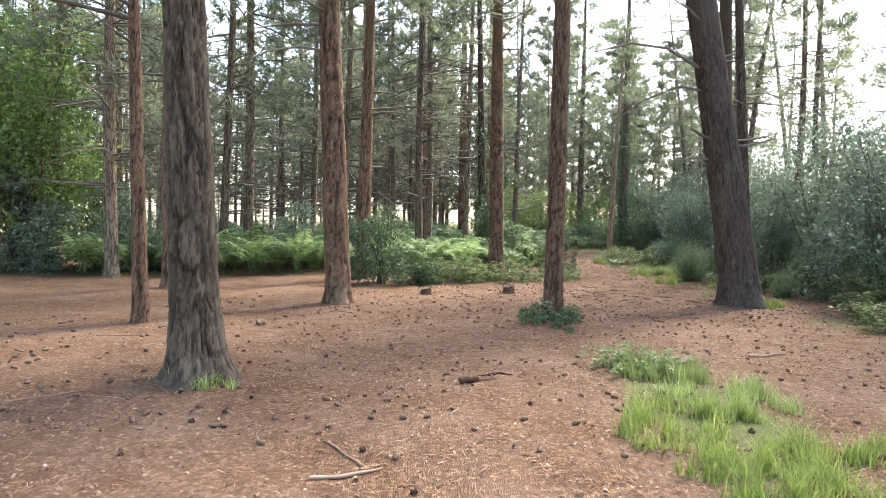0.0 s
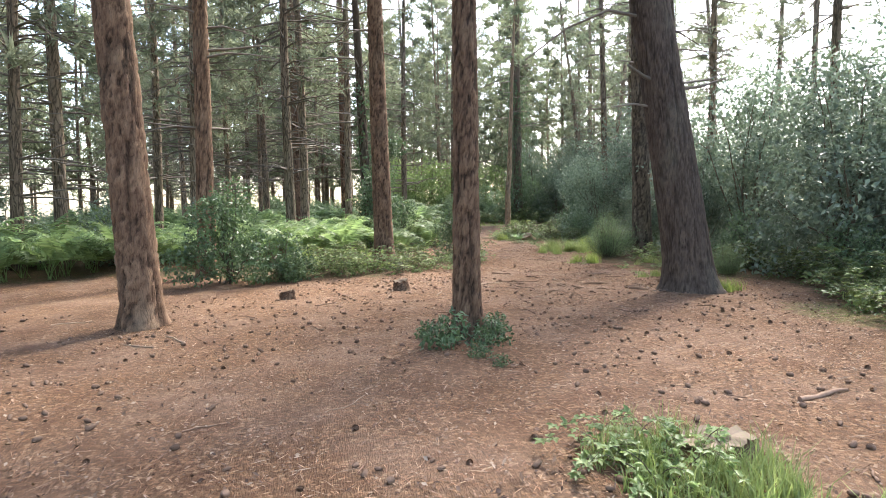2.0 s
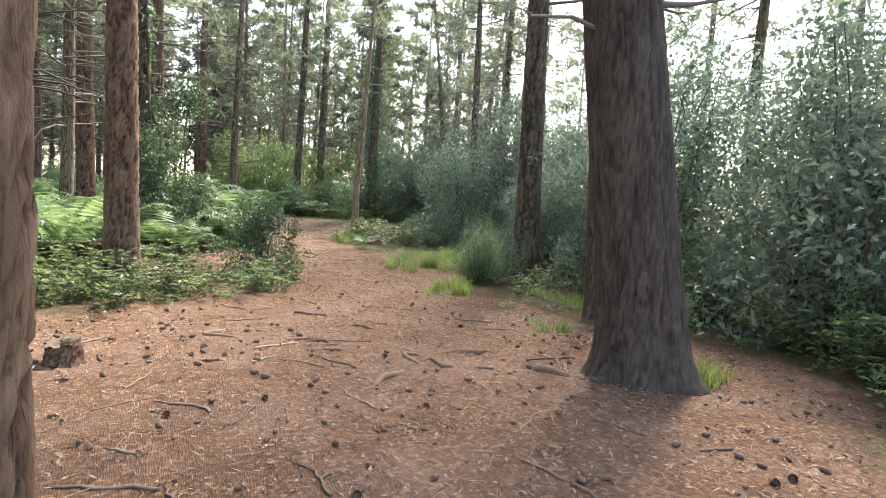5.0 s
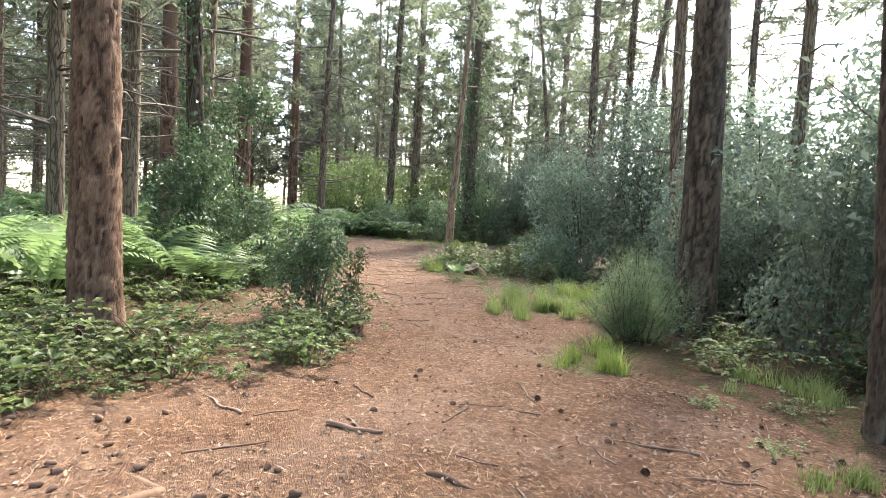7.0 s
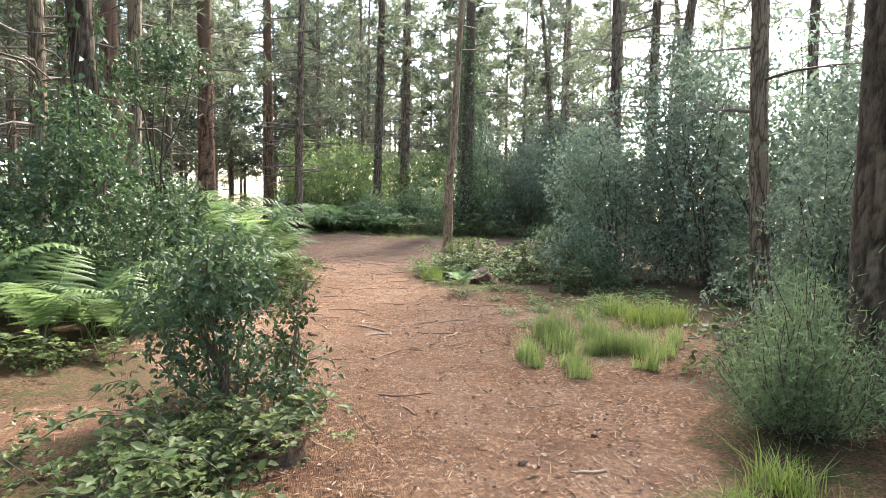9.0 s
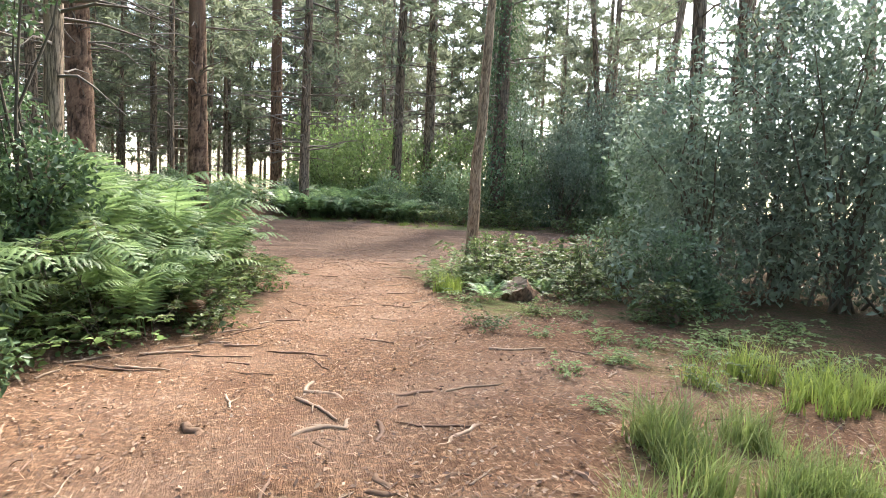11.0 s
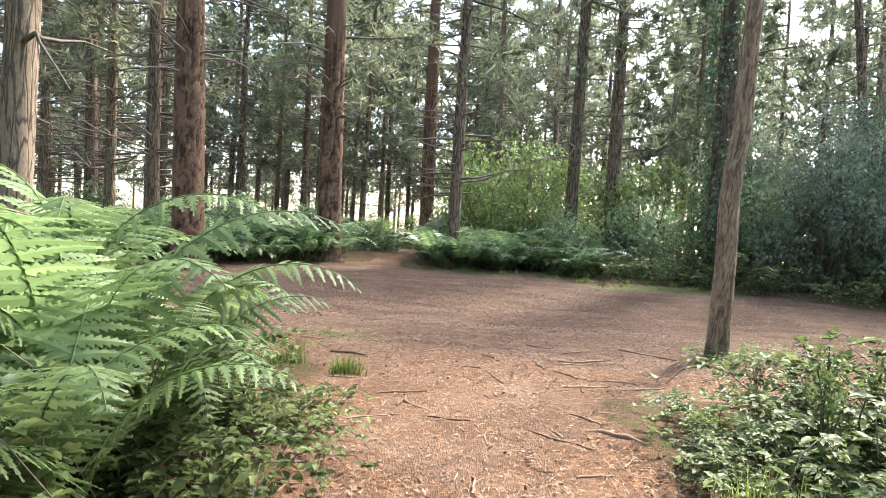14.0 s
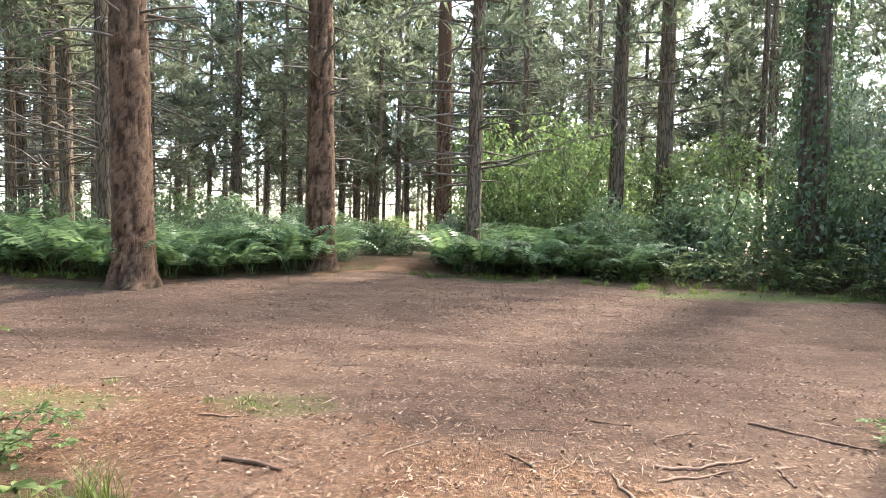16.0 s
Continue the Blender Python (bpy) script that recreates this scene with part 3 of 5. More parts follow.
def pine(name, x, y, height, r0, label, seed, group="pines", **kw):
    """A single pine: trunk, dead branches, live branches and needle crown."""
    limbs = {k: kw.pop(k) for k in ("dead_from", "live_from", "dead", "live", "sprays", "needles", "reach", "droop", "spray", "width") if k in kw}
    limbs["single"] = kw.get("near", False)
    foliage = kw.pop("foliage", NEEDLES)
    top = new(name)
    top.matrix_world = pose(x, y, gz(x, y) - 0.02)
    me, centre, radius = trunk_mesh("trunk", height, r0, seed=seed, **kw)
    part_mesh("trunk", me, top)
    dry, wood, green = pine_limbs(centre, radius, height, seed + 50, **limbs)
    for d in dry:
        if limbs["single"]:
            part_mesh("dead_branch", d.mesh("dead_branch", DEAD_WOOD), top)
        else:
            tagged(part_mesh("dead_branchwork", d.mesh("dead_branchwork", DEAD_WOOD), top, "dry bare grey side branches"), kind="stuff")
    if wood.n:
        tagged(part_mesh("branchwork", wood.mesh("branchwork", DEAD_WOOD), top), kind="stuff")
        part_mesh("crown", green.mesh("crown", foliage), top, "grey-green needle tufts")
    return tagged(top, label, "tree", group)


CROWN = dict(live=36, sprays=15, needles=8, width=0.105)
NEAR = dict(near=True, sides=46, mat=BARK_NEAR)
# trees that the path passes
pine("pine_tree", -2.03, 5.25, 17, 0.175, "dark furrowed pine trunk with mossy flared foot", 11, lean=(-0.03, -0.005), bend=0.06, flare=0.75, buttress=0.12, plate_w=0.06, depth=0.034, dead=10, dead_from=4.5, live_from=8, **CROWN, near=True, sides=90, mat=BARK_DARK)
pine("pine_tree", -3.95, 8.1, 12, 0.092, "slim straight young pine trunk in needle litter", 12, lean=(-0.024, 0), plate_w=0.05, depth=0.008, dead=14, dead_from=3.2, live_from=6, **CROWN, **NEAR)
pine("pine_tree", -5.5, 12.5, 17, 0.19, "reddish brown pine trunk beside bracken", 13, lean=(-0.01, 0), plate_w=0.075, depth=0.034, dead=16, dead_from=4, live_from=7, step=0.06, **CROWN, **NEAR)
pine("pine_tree", -1.76, 10.45, 18, 0.20, "reddish brown pine trunk with flaking bark plates", 14, lean=(-0.03, 0), bend=0.06, plate_w=0.075, depth=0.034, dead=18, dead_from=4, live_from=8, **CROWN, **NEAR)
pine("pine_tree", -2.0, 15.2, 16, 0.16, "brown pine trunk rising out of a dark shrub", 15, lean=(0.015, 0), plate_w=0.065, depth=0.016, dead=22, dead_from=2.5, live_from=6.5, step=0.07, **CROWN, **NEAR)
pine("pine_tree", 1.66, 9.15, 16, 0.128, "slim pine trunk with leafy sprigs round its foot", 16, lean=(0.004, 0), plate_w=0.055, depth=0.022, dead=8, dead_from=4.6, live_from=8, **CROWN, **NEAR)
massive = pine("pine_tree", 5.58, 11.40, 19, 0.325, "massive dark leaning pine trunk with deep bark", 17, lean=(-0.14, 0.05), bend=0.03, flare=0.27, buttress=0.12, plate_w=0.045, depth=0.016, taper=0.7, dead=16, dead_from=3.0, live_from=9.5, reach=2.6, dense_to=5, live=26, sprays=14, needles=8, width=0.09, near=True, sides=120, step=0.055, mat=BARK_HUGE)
for ends, r in (((-0.72, 0.2, 4.35), (-1.5, 0.1, 4.75), (-2.2, 0.0, 4.8), (-2.9, -0.1, 4.6)), 0.035), (((-0.66, 0.2, 4.0), (-1.3, 0.1, 4.05), (-1.9, 0.2, 3.8), (-2.5, 0.2, 3.35)), 0.025), \
        (((-0.5, 0.1, 3.05), (-0.8, 0.0, 3.12), (-1.1, -0.1, 3.25)), 0.04), (((-0.3, 0.1, 2.95), (0.1, 0.0, 3.0), (0.5, 0.0, 3.12)), 0.03), (((-0.4, 0.2, 2.7), (-0.9, 0.1, 2.75), (-1.25, 0.1, 2.7)), 0.022):
    arm = Soup()
    arm.tube(np.array(ends), np.linspace(r, r * 0.4, len(ends)), 7)
    part_mesh("dead_branch", arm.mesh("dead_branch", DEAD_WOOD, True), massive)
pine("pine_tree", 9.5, 10.5, 19, 0.235, "thick dark pine trunk behind tall shrubs", 27, lean=(0.05, -0.05), bend=0.05, plate_w=0.075, depth=0.02, dead=14, dead_from=4.5, live_from=7.5, live=44, sprays=16, needles=8, width=0.105, reach=3.2, step=0.07, **{**NEAR, "mat": BARK_DARK})
pine("pine_tree", 1.43, 16.3, 17, 0.19, "reddish pine trunk standing in low brambles", 18, lean=(-0.025, 0), bend=0.04, plate_w=0.052, depth=0.03, dead=14, dead_from=4.5, live_from=8, **CROWN, **NEAR)
# The next two trunks take dark bark: their backlit silhouette put into colour.
pine("pine_tree", 6.78, 13.62, 17, 0.11, "straight pine trunk at the shrubs' edge", 19, lean=(-0.055, 0.02), plate_w=0.065, depth=0.015, dead=10, dead_from=4.2, live_from=8, **CROWN, **{**NEAR, "mat": BARK_DARK})
pine("pine_tree", 7.7, 16.8, 18, 0.215, "thick pine trunk half hidden by shrubs", 20, lean=(-0.02, 0.01), plate_w=0.075, depth=0.02, dead=12, dead_from=4.5, live_from=8, **CROWN, **{**NEAR, "mat": BARK_DARK})
pine("pine_tree", 7.7, 28.35, 11, 0.112, "pale slim leaning pine trunk beside the cross track", 21, lean=(0.035, -0.01), bend=0.02, kinks=((0, 0), (1.0, -0.01), (1.85, -0.04), (2.2, -0.03), (2.6, 0.01), (3.4, 0)), plate_w=0.06, depth=0.012, flare=0.25, dead=5, dead_from=3.6, live_from=7, live=16, sprays=6, needles=9, reach=1.2, near=True, sides=64, mat=BARK_PALE)
pine("pine_tree", -1.1, 33.6, 20, 0.31, "thick reddish pine trunk at the track's bank", 22, lean=(-0.025, 0), plate_w=0.09, depth=0.038, dead=36, dead_from=4, live_from=8, **CROWN, **NEAR)
pine("pine_tree", 1.1, 36.6, 20, 0.29, "thick reddish pine trunk standing in bracken", 23, lean=(-0.01, 0), plate_w=0.09, depth=0.038, dead=38, dead_from=3.6, live_from=8, **CROWN, **NEAR)
pine("pine_tree", 3.1, 42.2, 20, 0.25, "dark pine trunk with dead side branches", 24, lean=(-0.01, 0), plate_w=0.09, depth=0.02, dead=42, dead_from=2.8, live_from=7, step=0.07, **CROWN, **NEAR)
pine("pine_tree", 7.6, 39.6, 20, 0.20, "pine trunk rising behind leafy shrubs", 25, lean=(0.012, 0), dead=40, dead_from=3, live_from=7, **CROWN)
pine("pine_tree", 9.1, 41.0, 20, 0.235, "pine trunk rising behind leafy shrubs", 26, lean=(0.0, 0), dead=38, dead_from=3.4, live_from=7, **CROWN)

# ---------------- leafy growth ----------------


def leaf_cloud(soup, rng, lobes, count, size, up=0.5, hollow=0.6, aspect=0.5, rounded=False):
    """Leaves over overlapping lobes (x, y, z, rx, rz), denser near their skins."""
    lobes = np.asarray(lobes)
    w = lobes[:, 3] ** 2
    pick = rng.choice(len(lobes), count, p=w / w.sum())
    d = unit(rng, count)
    r = hollow + (1 - hollow) * rng.uniform(0, 1, count) ** 0.6
    lump = 0.75 + 0.5 * value_noise(d[:, 0] * 3 + pick, d[:, 2] * 3 + d[:, 1] * 2, 21)
    p = lobes[pick, :3] + d * (r * lump)[:, None] * np.stack([lobes[pick, 3], lobes[pick, 3], lobes[pick, 4]], 1)
    keep = (p[:, 2] > 0.02) & (value_noise(p[:, 0] * 3.1 + p[:, 2], p[:, 1] * 3.1 + p[:, 2] * 2.3, 31) > 0.27)
    p, d = p[keep], d[keep]
    n = len(p)
    normal = d * 0.6 + unit(rng, n) * 0.7 + np.array([0, 0, up])
    along = d * 0.5 + unit(rng, n) * 0.9 + np.array([0, 0, -0.15])
    ln = size * rng.uniform(0.6, 1.3, n)
    if rounded:
        along[:, 2] *= 0.45
        soup.ovate(p, along, normal + np.array([0, 0, 0.9]), ln, ln * aspect * rng.uniform(0.85, 1.2, n))
    else:
        soup.leaves(p, along, normal, ln, ln * aspect * rng.uniform(0.85, 1.2, n))


def shrub(name, x, y, h, r, label, seed, mat, count=4500, size=0.07, stems=9, base=0.0, group="shrubs", category="shrub", lobes=13, spread=0.8, aspect=0.5, turn=None, trunk_r=0.02, rounded=False):
    rng = np.random.default_rng(seed)
    top = new(name)
    top.matrix_world = pose(x, y, gz(x, y), 0, 0, rng.uniform(0, 360) if turn is None else turn)
    lob, wood, green = [], Soup(), Soup()
    for k in range(lobes):
        a = rng.uniform(0, 6.283)
        f = rng.uniform(0, 1) ** 1.35
        z = base + (h - base) * (0.12 + 0.8 * f)
        q = r * spread * rng.uniform(0.25, 1.0) * (1 - 0.55 * f ** 2)
        s = r * rng.uniform(0.28, 0.5)
        lob.append((q * math.cos(a), q * math.sin(a), z, s, s * rng.uniform(0.75, 1.15)))
    leaf_cloud(green, rng, lob, count, size, aspect=aspect, rounded=rounded)
    for k in range(stems):
        l = lob[k % lobes]
        e = np.array(l[:3]) + rng.normal(0, 0.2, 3) * l[3] + np.array([0, 0, l[4] * rng.uniform(0.2, 1.0)])
        b = np.array([rng.normal(0, 0.07) * r, rng.normal(0, 0.07) * r, -0.05])
        s = np.linspace(0, 1, 5)[:, None]
        pts = b + (e - b) * s + np.array([0, 0, 0.15]) * np.sin(s * 3.14) * h * 0.3 + rng.normal(0, 0.02, (5, 3)) * h
        wood.tube(pts, np.linspace(trunk_r * (0.6 + 0.5 * h / 3), 0.005, 5), 5, False)
    tagged(part_mesh("stem_tangle", wood.mesh("stem_tangle", STEM_MAT), top), kind="stuff")
    part_mesh("foliage", green.mesh("foliage", mat), top)
    return tagged(top, label, category, group)


def scatter_copies(masters, places, seed):
    """Copies of master plants at (x, y, scale)."""
    rng = np.random.default_rng(seed)
    made = []
    for k, (x, y, s) in enumerate(places):
        src = masters[k % len(masters)]
        made.append(copy_thing(src, pose(x, y, gz(x, y) - 0.02, rng.normal(0, 3), rng.normal(0, 3), rng.uniform(0, 360)) @ Matrix.Scale(s * rng.uniform(0.9, 1.12), 4)))
    return made


def scaled_copy(src, x, y, s, sz, rz):
    return copy_thing(src, pose(x, y, gz(x, y) - 0.02, 0, 0, rz) @ Matrix.Diagonal((s, s, sz, 1)))


# tall shrubs, leaf colour greyed for haze, that wall the path's sunny side
wall_a = shrub("tall_shrub", 8.4, 11.6, 3.6, 1.7, "tall dense shrub beside the path, leaves greyed for haze", 101, LEAF_GREY, 9000, 0.10, 18, lobes=26, group="tall shrubs")
wall_b = shrub("tall_shrub", 9.2, 14.9, 4.2, 1.8, "tall dense shrub beside the path, leaves greyed for haze", 102, LEAF_GREY, 9400, 0.10, 18, lobes=28, group="tall shrubs")
wall_c = shrub("tall_shrub", 10.3, 18.6, 3.6, 1.7, "tall dense green-leaved shrub beside the path", 103, LEAF_GREY, 9000, 0.098, 18, lobes=26, group="tall shrubs")
for k, (x, y, s, sz) in enumerate([(10.6, 12.4, 1.0, 1.1), (9.7, 13.0, 0.8, 0.95), (11.6, 13.6, 1.0, 1.0), (9.9, 9.4, 0.9, 0.68), (11.8, 8.0, 1.1, 0.8), (12.2, 10.8, 1.1, 1.15), (12.8, 14.4, 1.1, 1.15),
                                   (11.0, 16.6, 1.0, 1.0), (9.4, 17.6, 0.65, 0.7), (12.6, 18.4, 1.1, 1.1), (11.0, 22.8, 0.9, 1.0), (9.6, 23.8, 0.9, 0.95),
                                   (11.8, 21.6, 1.1, 1.2), (11.6, 24.6, 1.1, 1.2), (8.4, 15.6, 0.55, 0.75),
                                   (8.3, 17.9, 0.5, 0.6), (14.2, 12.6, 1.2, 1.2), (14.5, 23.0, 1.3, 1.2), (15.0, 17.0, 1.3, 1.2), (15.2, 28.0, 1.2, 1.1)]):
    scaled_copy((wall_a, wall_b, wall_c)[k % 3], x, y, s, sz, (k * 77) % 360)
for x, y, s, sz, a in ((12.6, 35.4, 0.9, 1.15, 10), (12.2, 38.0, 1.1, 1.4, 120), (14.6, 36.8, 1.2, 1.5, 200), (17.0, 38.0, 1.3, 1.5, 300)):
    scaled_copy(wall_c, x, y, s, sz, a)
# growth behind the cross track
bank_a = shrub("leafy_sapling", 5.2, 39.6, 3.4, 1.5, "light-green leafy sapling thicket behind the track", 104, LEAF_FRESH, 3800, 0.125, 12, lobes=16, group="leafy saplings")
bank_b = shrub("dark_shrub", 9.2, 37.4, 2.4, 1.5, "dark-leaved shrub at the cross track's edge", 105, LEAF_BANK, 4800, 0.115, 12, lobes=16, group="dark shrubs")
for k, (x, y, s, sz) in enumerate([(4.6, 40.6, 0.9, 1.35), (6.4, 40.0, 1.0, 1.3), (7.0, 41.5, 1.2, 1.25), (8.8, 40.4, 1.1, 1.0), (4.2, 42.4, 0.9, 0.9), (11.0, 41.0, 1.2, 1.2), (6.0, 45.5, 1.3, 1.3), (13.4, 42.5, 1.3, 1.3), (9.4, 46.0, 1.3, 1.4), (0.6, 47.0, 0.7, 0.5), (2.0, 50.0, 0.9, 0.6)]):
    scaled_copy(bank_a, x, y, s, sz, (k * 67) % 360)
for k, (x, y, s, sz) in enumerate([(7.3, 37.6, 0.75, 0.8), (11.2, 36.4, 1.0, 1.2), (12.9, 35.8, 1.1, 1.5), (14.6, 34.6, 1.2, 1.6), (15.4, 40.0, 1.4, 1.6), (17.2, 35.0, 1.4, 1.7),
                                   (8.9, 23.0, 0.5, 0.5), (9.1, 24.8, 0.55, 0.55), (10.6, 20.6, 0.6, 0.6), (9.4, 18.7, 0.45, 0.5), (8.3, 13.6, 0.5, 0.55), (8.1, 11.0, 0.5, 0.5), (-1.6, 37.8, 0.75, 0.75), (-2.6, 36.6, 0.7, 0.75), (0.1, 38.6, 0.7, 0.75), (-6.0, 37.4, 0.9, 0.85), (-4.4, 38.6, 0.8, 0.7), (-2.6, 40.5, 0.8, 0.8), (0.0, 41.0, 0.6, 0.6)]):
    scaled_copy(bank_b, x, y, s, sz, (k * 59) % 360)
# dark shrub at the foot of a pine, holly by the ivy-clad pine
shrub("holly_bush", -1.5, 14.35, 1.75, 1.0, "dark glossy holly bush at a pine's foot", 106, HOLLY, 7000, 0.07, 10, group="holly bushes")
shrub("holly_bush", -0.55, 14.4, 0.75, 0.6, "low dark glossy holly bush", 107, HOLLY, 2600, 0.06, 8, group="holly bushes")
shrub("holly_tree", 2.1, 22.6, 3.7, 0.95, "holly tree with glossy leaves round an ivy-clad pine", 108, HOLLY, 9500, 0.075, 12, lobes=20, group="holly bushes", category="tree")
shrub("holly_tree", 1.6, 20.7, 2.6, 0.9, "upright holly with glossy green leaves above bracken", 109, HOLLY, 8000, 0.07, 10, lobes=14, group="holly bushes", category="tree")
# sapling beside the narrow part of the path
shrub("holly_bush", 2.2, 20.6, 1.5, 0.7, "dark glossy holly bush among bracken", 126, HOLLY, 5200, 0.06, 10, lobes=16, group="holly bushes")
sapling = shrub("leafy_sapling", 3.3, 17.55, 1.12, 0.66, "twiggy small-leaved bush beside a low stump", 110, HOLLY, 4300, 0.055, 24, lobes=26, trunk_r=0.012, group="leafy saplings")
thin_sapling = shrub("leafy_sapling", 3.75, 17.35, 0.95, 0.22, "thin upright sapling with small leaves", 111, BRAMBLE, 500, 0.045, 8, lobes=8, trunk_r=0.01, group="leafy saplings")
# left-hand greenery seen at the start
left_a = shrub("broadleaf_tree", -11.4, 16.6, 6.5, 2.6, "green broadleaf tree at the wood's edge, leaves coloured as sunlit", 112, LEAF_BRIGHT, 12000, 0.16, 16, lobes=26, trunk_r=0.05, group="broadleaf trees", category="tree")
scaled_copy(left_a, -14.5, 15.0, 1.1, 1.25, 120)
scaled_copy(left_a, -13.6, 20.0, 1.2, 1.2, 210)
left_b = shrub("pale_shrub", -4.6, 18.8, 2.0, 1.0, "pale-green airy shrub among bracken", 113, LEAF_GREY, 2800, 0.10, 12, group="pale shrubs")
for k, (x, y, s, sz) in enumerate([(-8.6, 16.2, 0.9, 0.8), (-9.8, 15.2, 0.9, 0.9), (-7.2, 19.0, 1.1, 0.9), (-3.0, 21.0, 0.9, 0.8), (3.6, 30.0 + 8.6, 0.6, 0.6), (-11.5, 21.0, 1.2, 1.2), (-6.0, 23.5, 1.0, 0.8), (-10.8, 15.4, 1.2, 1.3), (-9.4, 17.4, 1.2, 1.2), (-12.4, 14.4, 1.4, 1.4), (-7.9, 16.4, 0.9, 0.8)]):
    scaled_copy(left_b, x, y, s, sz, (k * 83) % 360)

# brambles and other low leafy mounds
def bramble(x, y, h, r, label, seed, mat, canes, leaf, fill):
    """A bramble: arching canes with leaves in threes over a loose bed of leaves."""
    rng = np.random.default_rng(seed)
    top = new("bramble")
    top.matrix_world = pose(x, y, gz(x, y), 0, 0, rng.uniform(0, 360))
    wood, green = Soup(), Soup()
    lob = [(r * rng.uniform(0.1, 0.8) * math.cos(a), r * rng.uniform(0.1, 0.8) * math.sin(a), h * rng.uniform(0.1, 0.5), r * rng.uniform(0.22, 0.4), h * rng.uniform(0.25, 0.5)) for a in rng.uniform(0, 6.283, 11)]
    leaf_cloud(green, rng, lob, fill, leaf * 0.9, aspect=0.68, rounded=True)
    for k in range(canes):
        a = rng.uniform(0, 6.283)
        reach, rise = r * rng.uniform(0.7, 1.5), h * rng.uniform(0.55, 1.45)
        s = np.linspace(0, 1, 7)
        turn = a + np.cumsum(rng.normal(0, 0.12, 7))
        b = np.array([rng.normal(0, 0.25) * r, rng.normal(0, 0.25) * r, -0.02])
        pts = b + np.stack([np.cos(turn) * reach * s, np.sin(turn) * reach * s, rise * (1 - (1.35 * s - 0.85) ** 2 / 0.7225) + 0.02], 1)
        pts[:, 2] = np.maximum(pts[:, 2], -0.02)
        wood.tube(pts, np.linspace(0.004, 0.0018, 7), 4, False)
        n = int(rng.integers(9, 15))
        t = np.sort(rng.uniform(0.15, 1.0, n))
        p = np.stack([np.interp(t, s, pts[:, i]) for i in range(3)], 1)
        out = unit(rng, n) * np.array([1, 1, 0.25]) + np.array([0, 0, 0.15])
        p = p + out * leaf * 0.5
        side = np.cross(out, np.array([0, 0, 1.0]))
        for along, f in ((out, 1.0), (out * 0.3 + side, 0.8), (out * 0.3 - side, 0.8)):
            ln = leaf * f * rng.uniform(0.75, 1.25, n)
            green.ovate(p, along, np.array([0, 0, 1.0]) + unit(rng, n) * 0.35, ln, ln * 0.68)
    tagged(part_mesh("cane_tangle", wood.mesh("cane_tangle", STEM_MAT), top), kind="stuff")
    part_mesh("foliage", green.mesh("foliage", mat), top)
    return tagged(top, label, "bramble", "brambles")


near_a = bramble(1.15, 14.75, 0.34, 0.62, "low bramble mound with yellowish green leaves", 120, BRAMBLE, 12, 0.068, 400)
near_b = bramble(1.95, 15.35, 0.40, 0.6, "low bramble mound with yellowish green leaves", 121, BRAMBLE, 12, 0.072, 400)
near_c = bramble(2.95, 15.75, 0.25, 0.42, "sparse fresh green bramble shoots", 122, LEAF_FRESH, 8, 0.06, 180)
bramble_a = bramble(6.6, 8.7, 0.44, 0.62, "leafy bramble mound at the shrubs' foot", 123, BRAMBLE, 12, 0.078, 330)
bramble_b = bramble(7.3, 10.1, 0.5, 0.6, "leafy bramble mound at the shrubs' foot", 124, BRAMBLE, 12, 0.084, 330)
bramble_c = near_c
scatter_copies([near_a, near_b, near_c], [
    (0.45, 14.9, 1.0), (-0.1, 15.4, 1.0), (0.9, 15.6, 1.1), (1.7, 16.2, 0.8), (0.2, 16.2, 1.1), (2.3, 15.9, 0.55), (2.75, 16.4, 0.5), (3.15, 15.8, 0.55), (2.6, 15.3, 0.45), (3.25, 16.6, 0.55), (2.2, 16.9, 0.45), (3.05, 17.15, 0.6), (3.55, 17.2, 0.5), (3.3, 17.0, 0.5), (0.7, 15.2, 0.7), (1.5, 14.9, 0.6), (1.55, 15.7, 0.65), (1.0, 16.2, 0.7), (0.6, 16.6, 0.8), (-0.3, 14.9, 0.7), (1.9, 14.9, 0.45), (2.4, 16.5, 0.4),
    (1.2, 17.1, 1.0), (0.4, 17.4, 1.1), (1.4, 18.7, 0.9)], 1)
scatter_copies([bramble_b, bramble_a], [
    (6.05, 8.35, 0.65), (6.5, 9.0, 0.8), (6.9, 8.3, 0.8), (7.1, 10.1, 0.8), (7.5, 10.8, 0.8), (6.8, 9.6, 0.7), (7.7, 11.8, 0.8), (7.9, 12.8, 1.0), (7.2, 13.5, 0.7), (7.4, 7.8, 1.0), (7.8, 8.8, 1.0), (8.2, 10.2, 1.1),
    (7.7, 14.6, 0.8), (7.0, 15.2, 0.7), (7.4, 17.6, 1.0), (7.6, 16.2, 0.8), (8.2, 22.2, 0.8), (8.3, 24.0, 1.0), (8.6, 25.4, 0.7)], 2)
# growth on the path's right before the cross track
scatter_copies([near_b, near_a, near_c], [(6.4, 24.2, 0.7), (6.7, 24.9, 0.8), (6.55, 25.5, 0.7), (7.1, 24.2, 0.9), (7.3, 25.3, 0.8), (7.45, 24.0, 0.5), (7.6, 23.4, 0.8), (7.9, 24.8, 0.85), (6.3, 23.4, 0.55), (6.9, 22.5, 0.4), (6.2, 22.0, 0.4), (7.5, 21.4, 0.5)], 3)
scatter_copies([near_a, near_b], [(6.5, 25.15, 0.8), (7.3, 25.7, 1.0), (8.2, 26.0, 1.2), (7.1, 24.7, 1.15), (8.0, 25.1, 1.4), (6.3, 24.6, 0.55), (7.6, 24.6, 1.3)], 18)
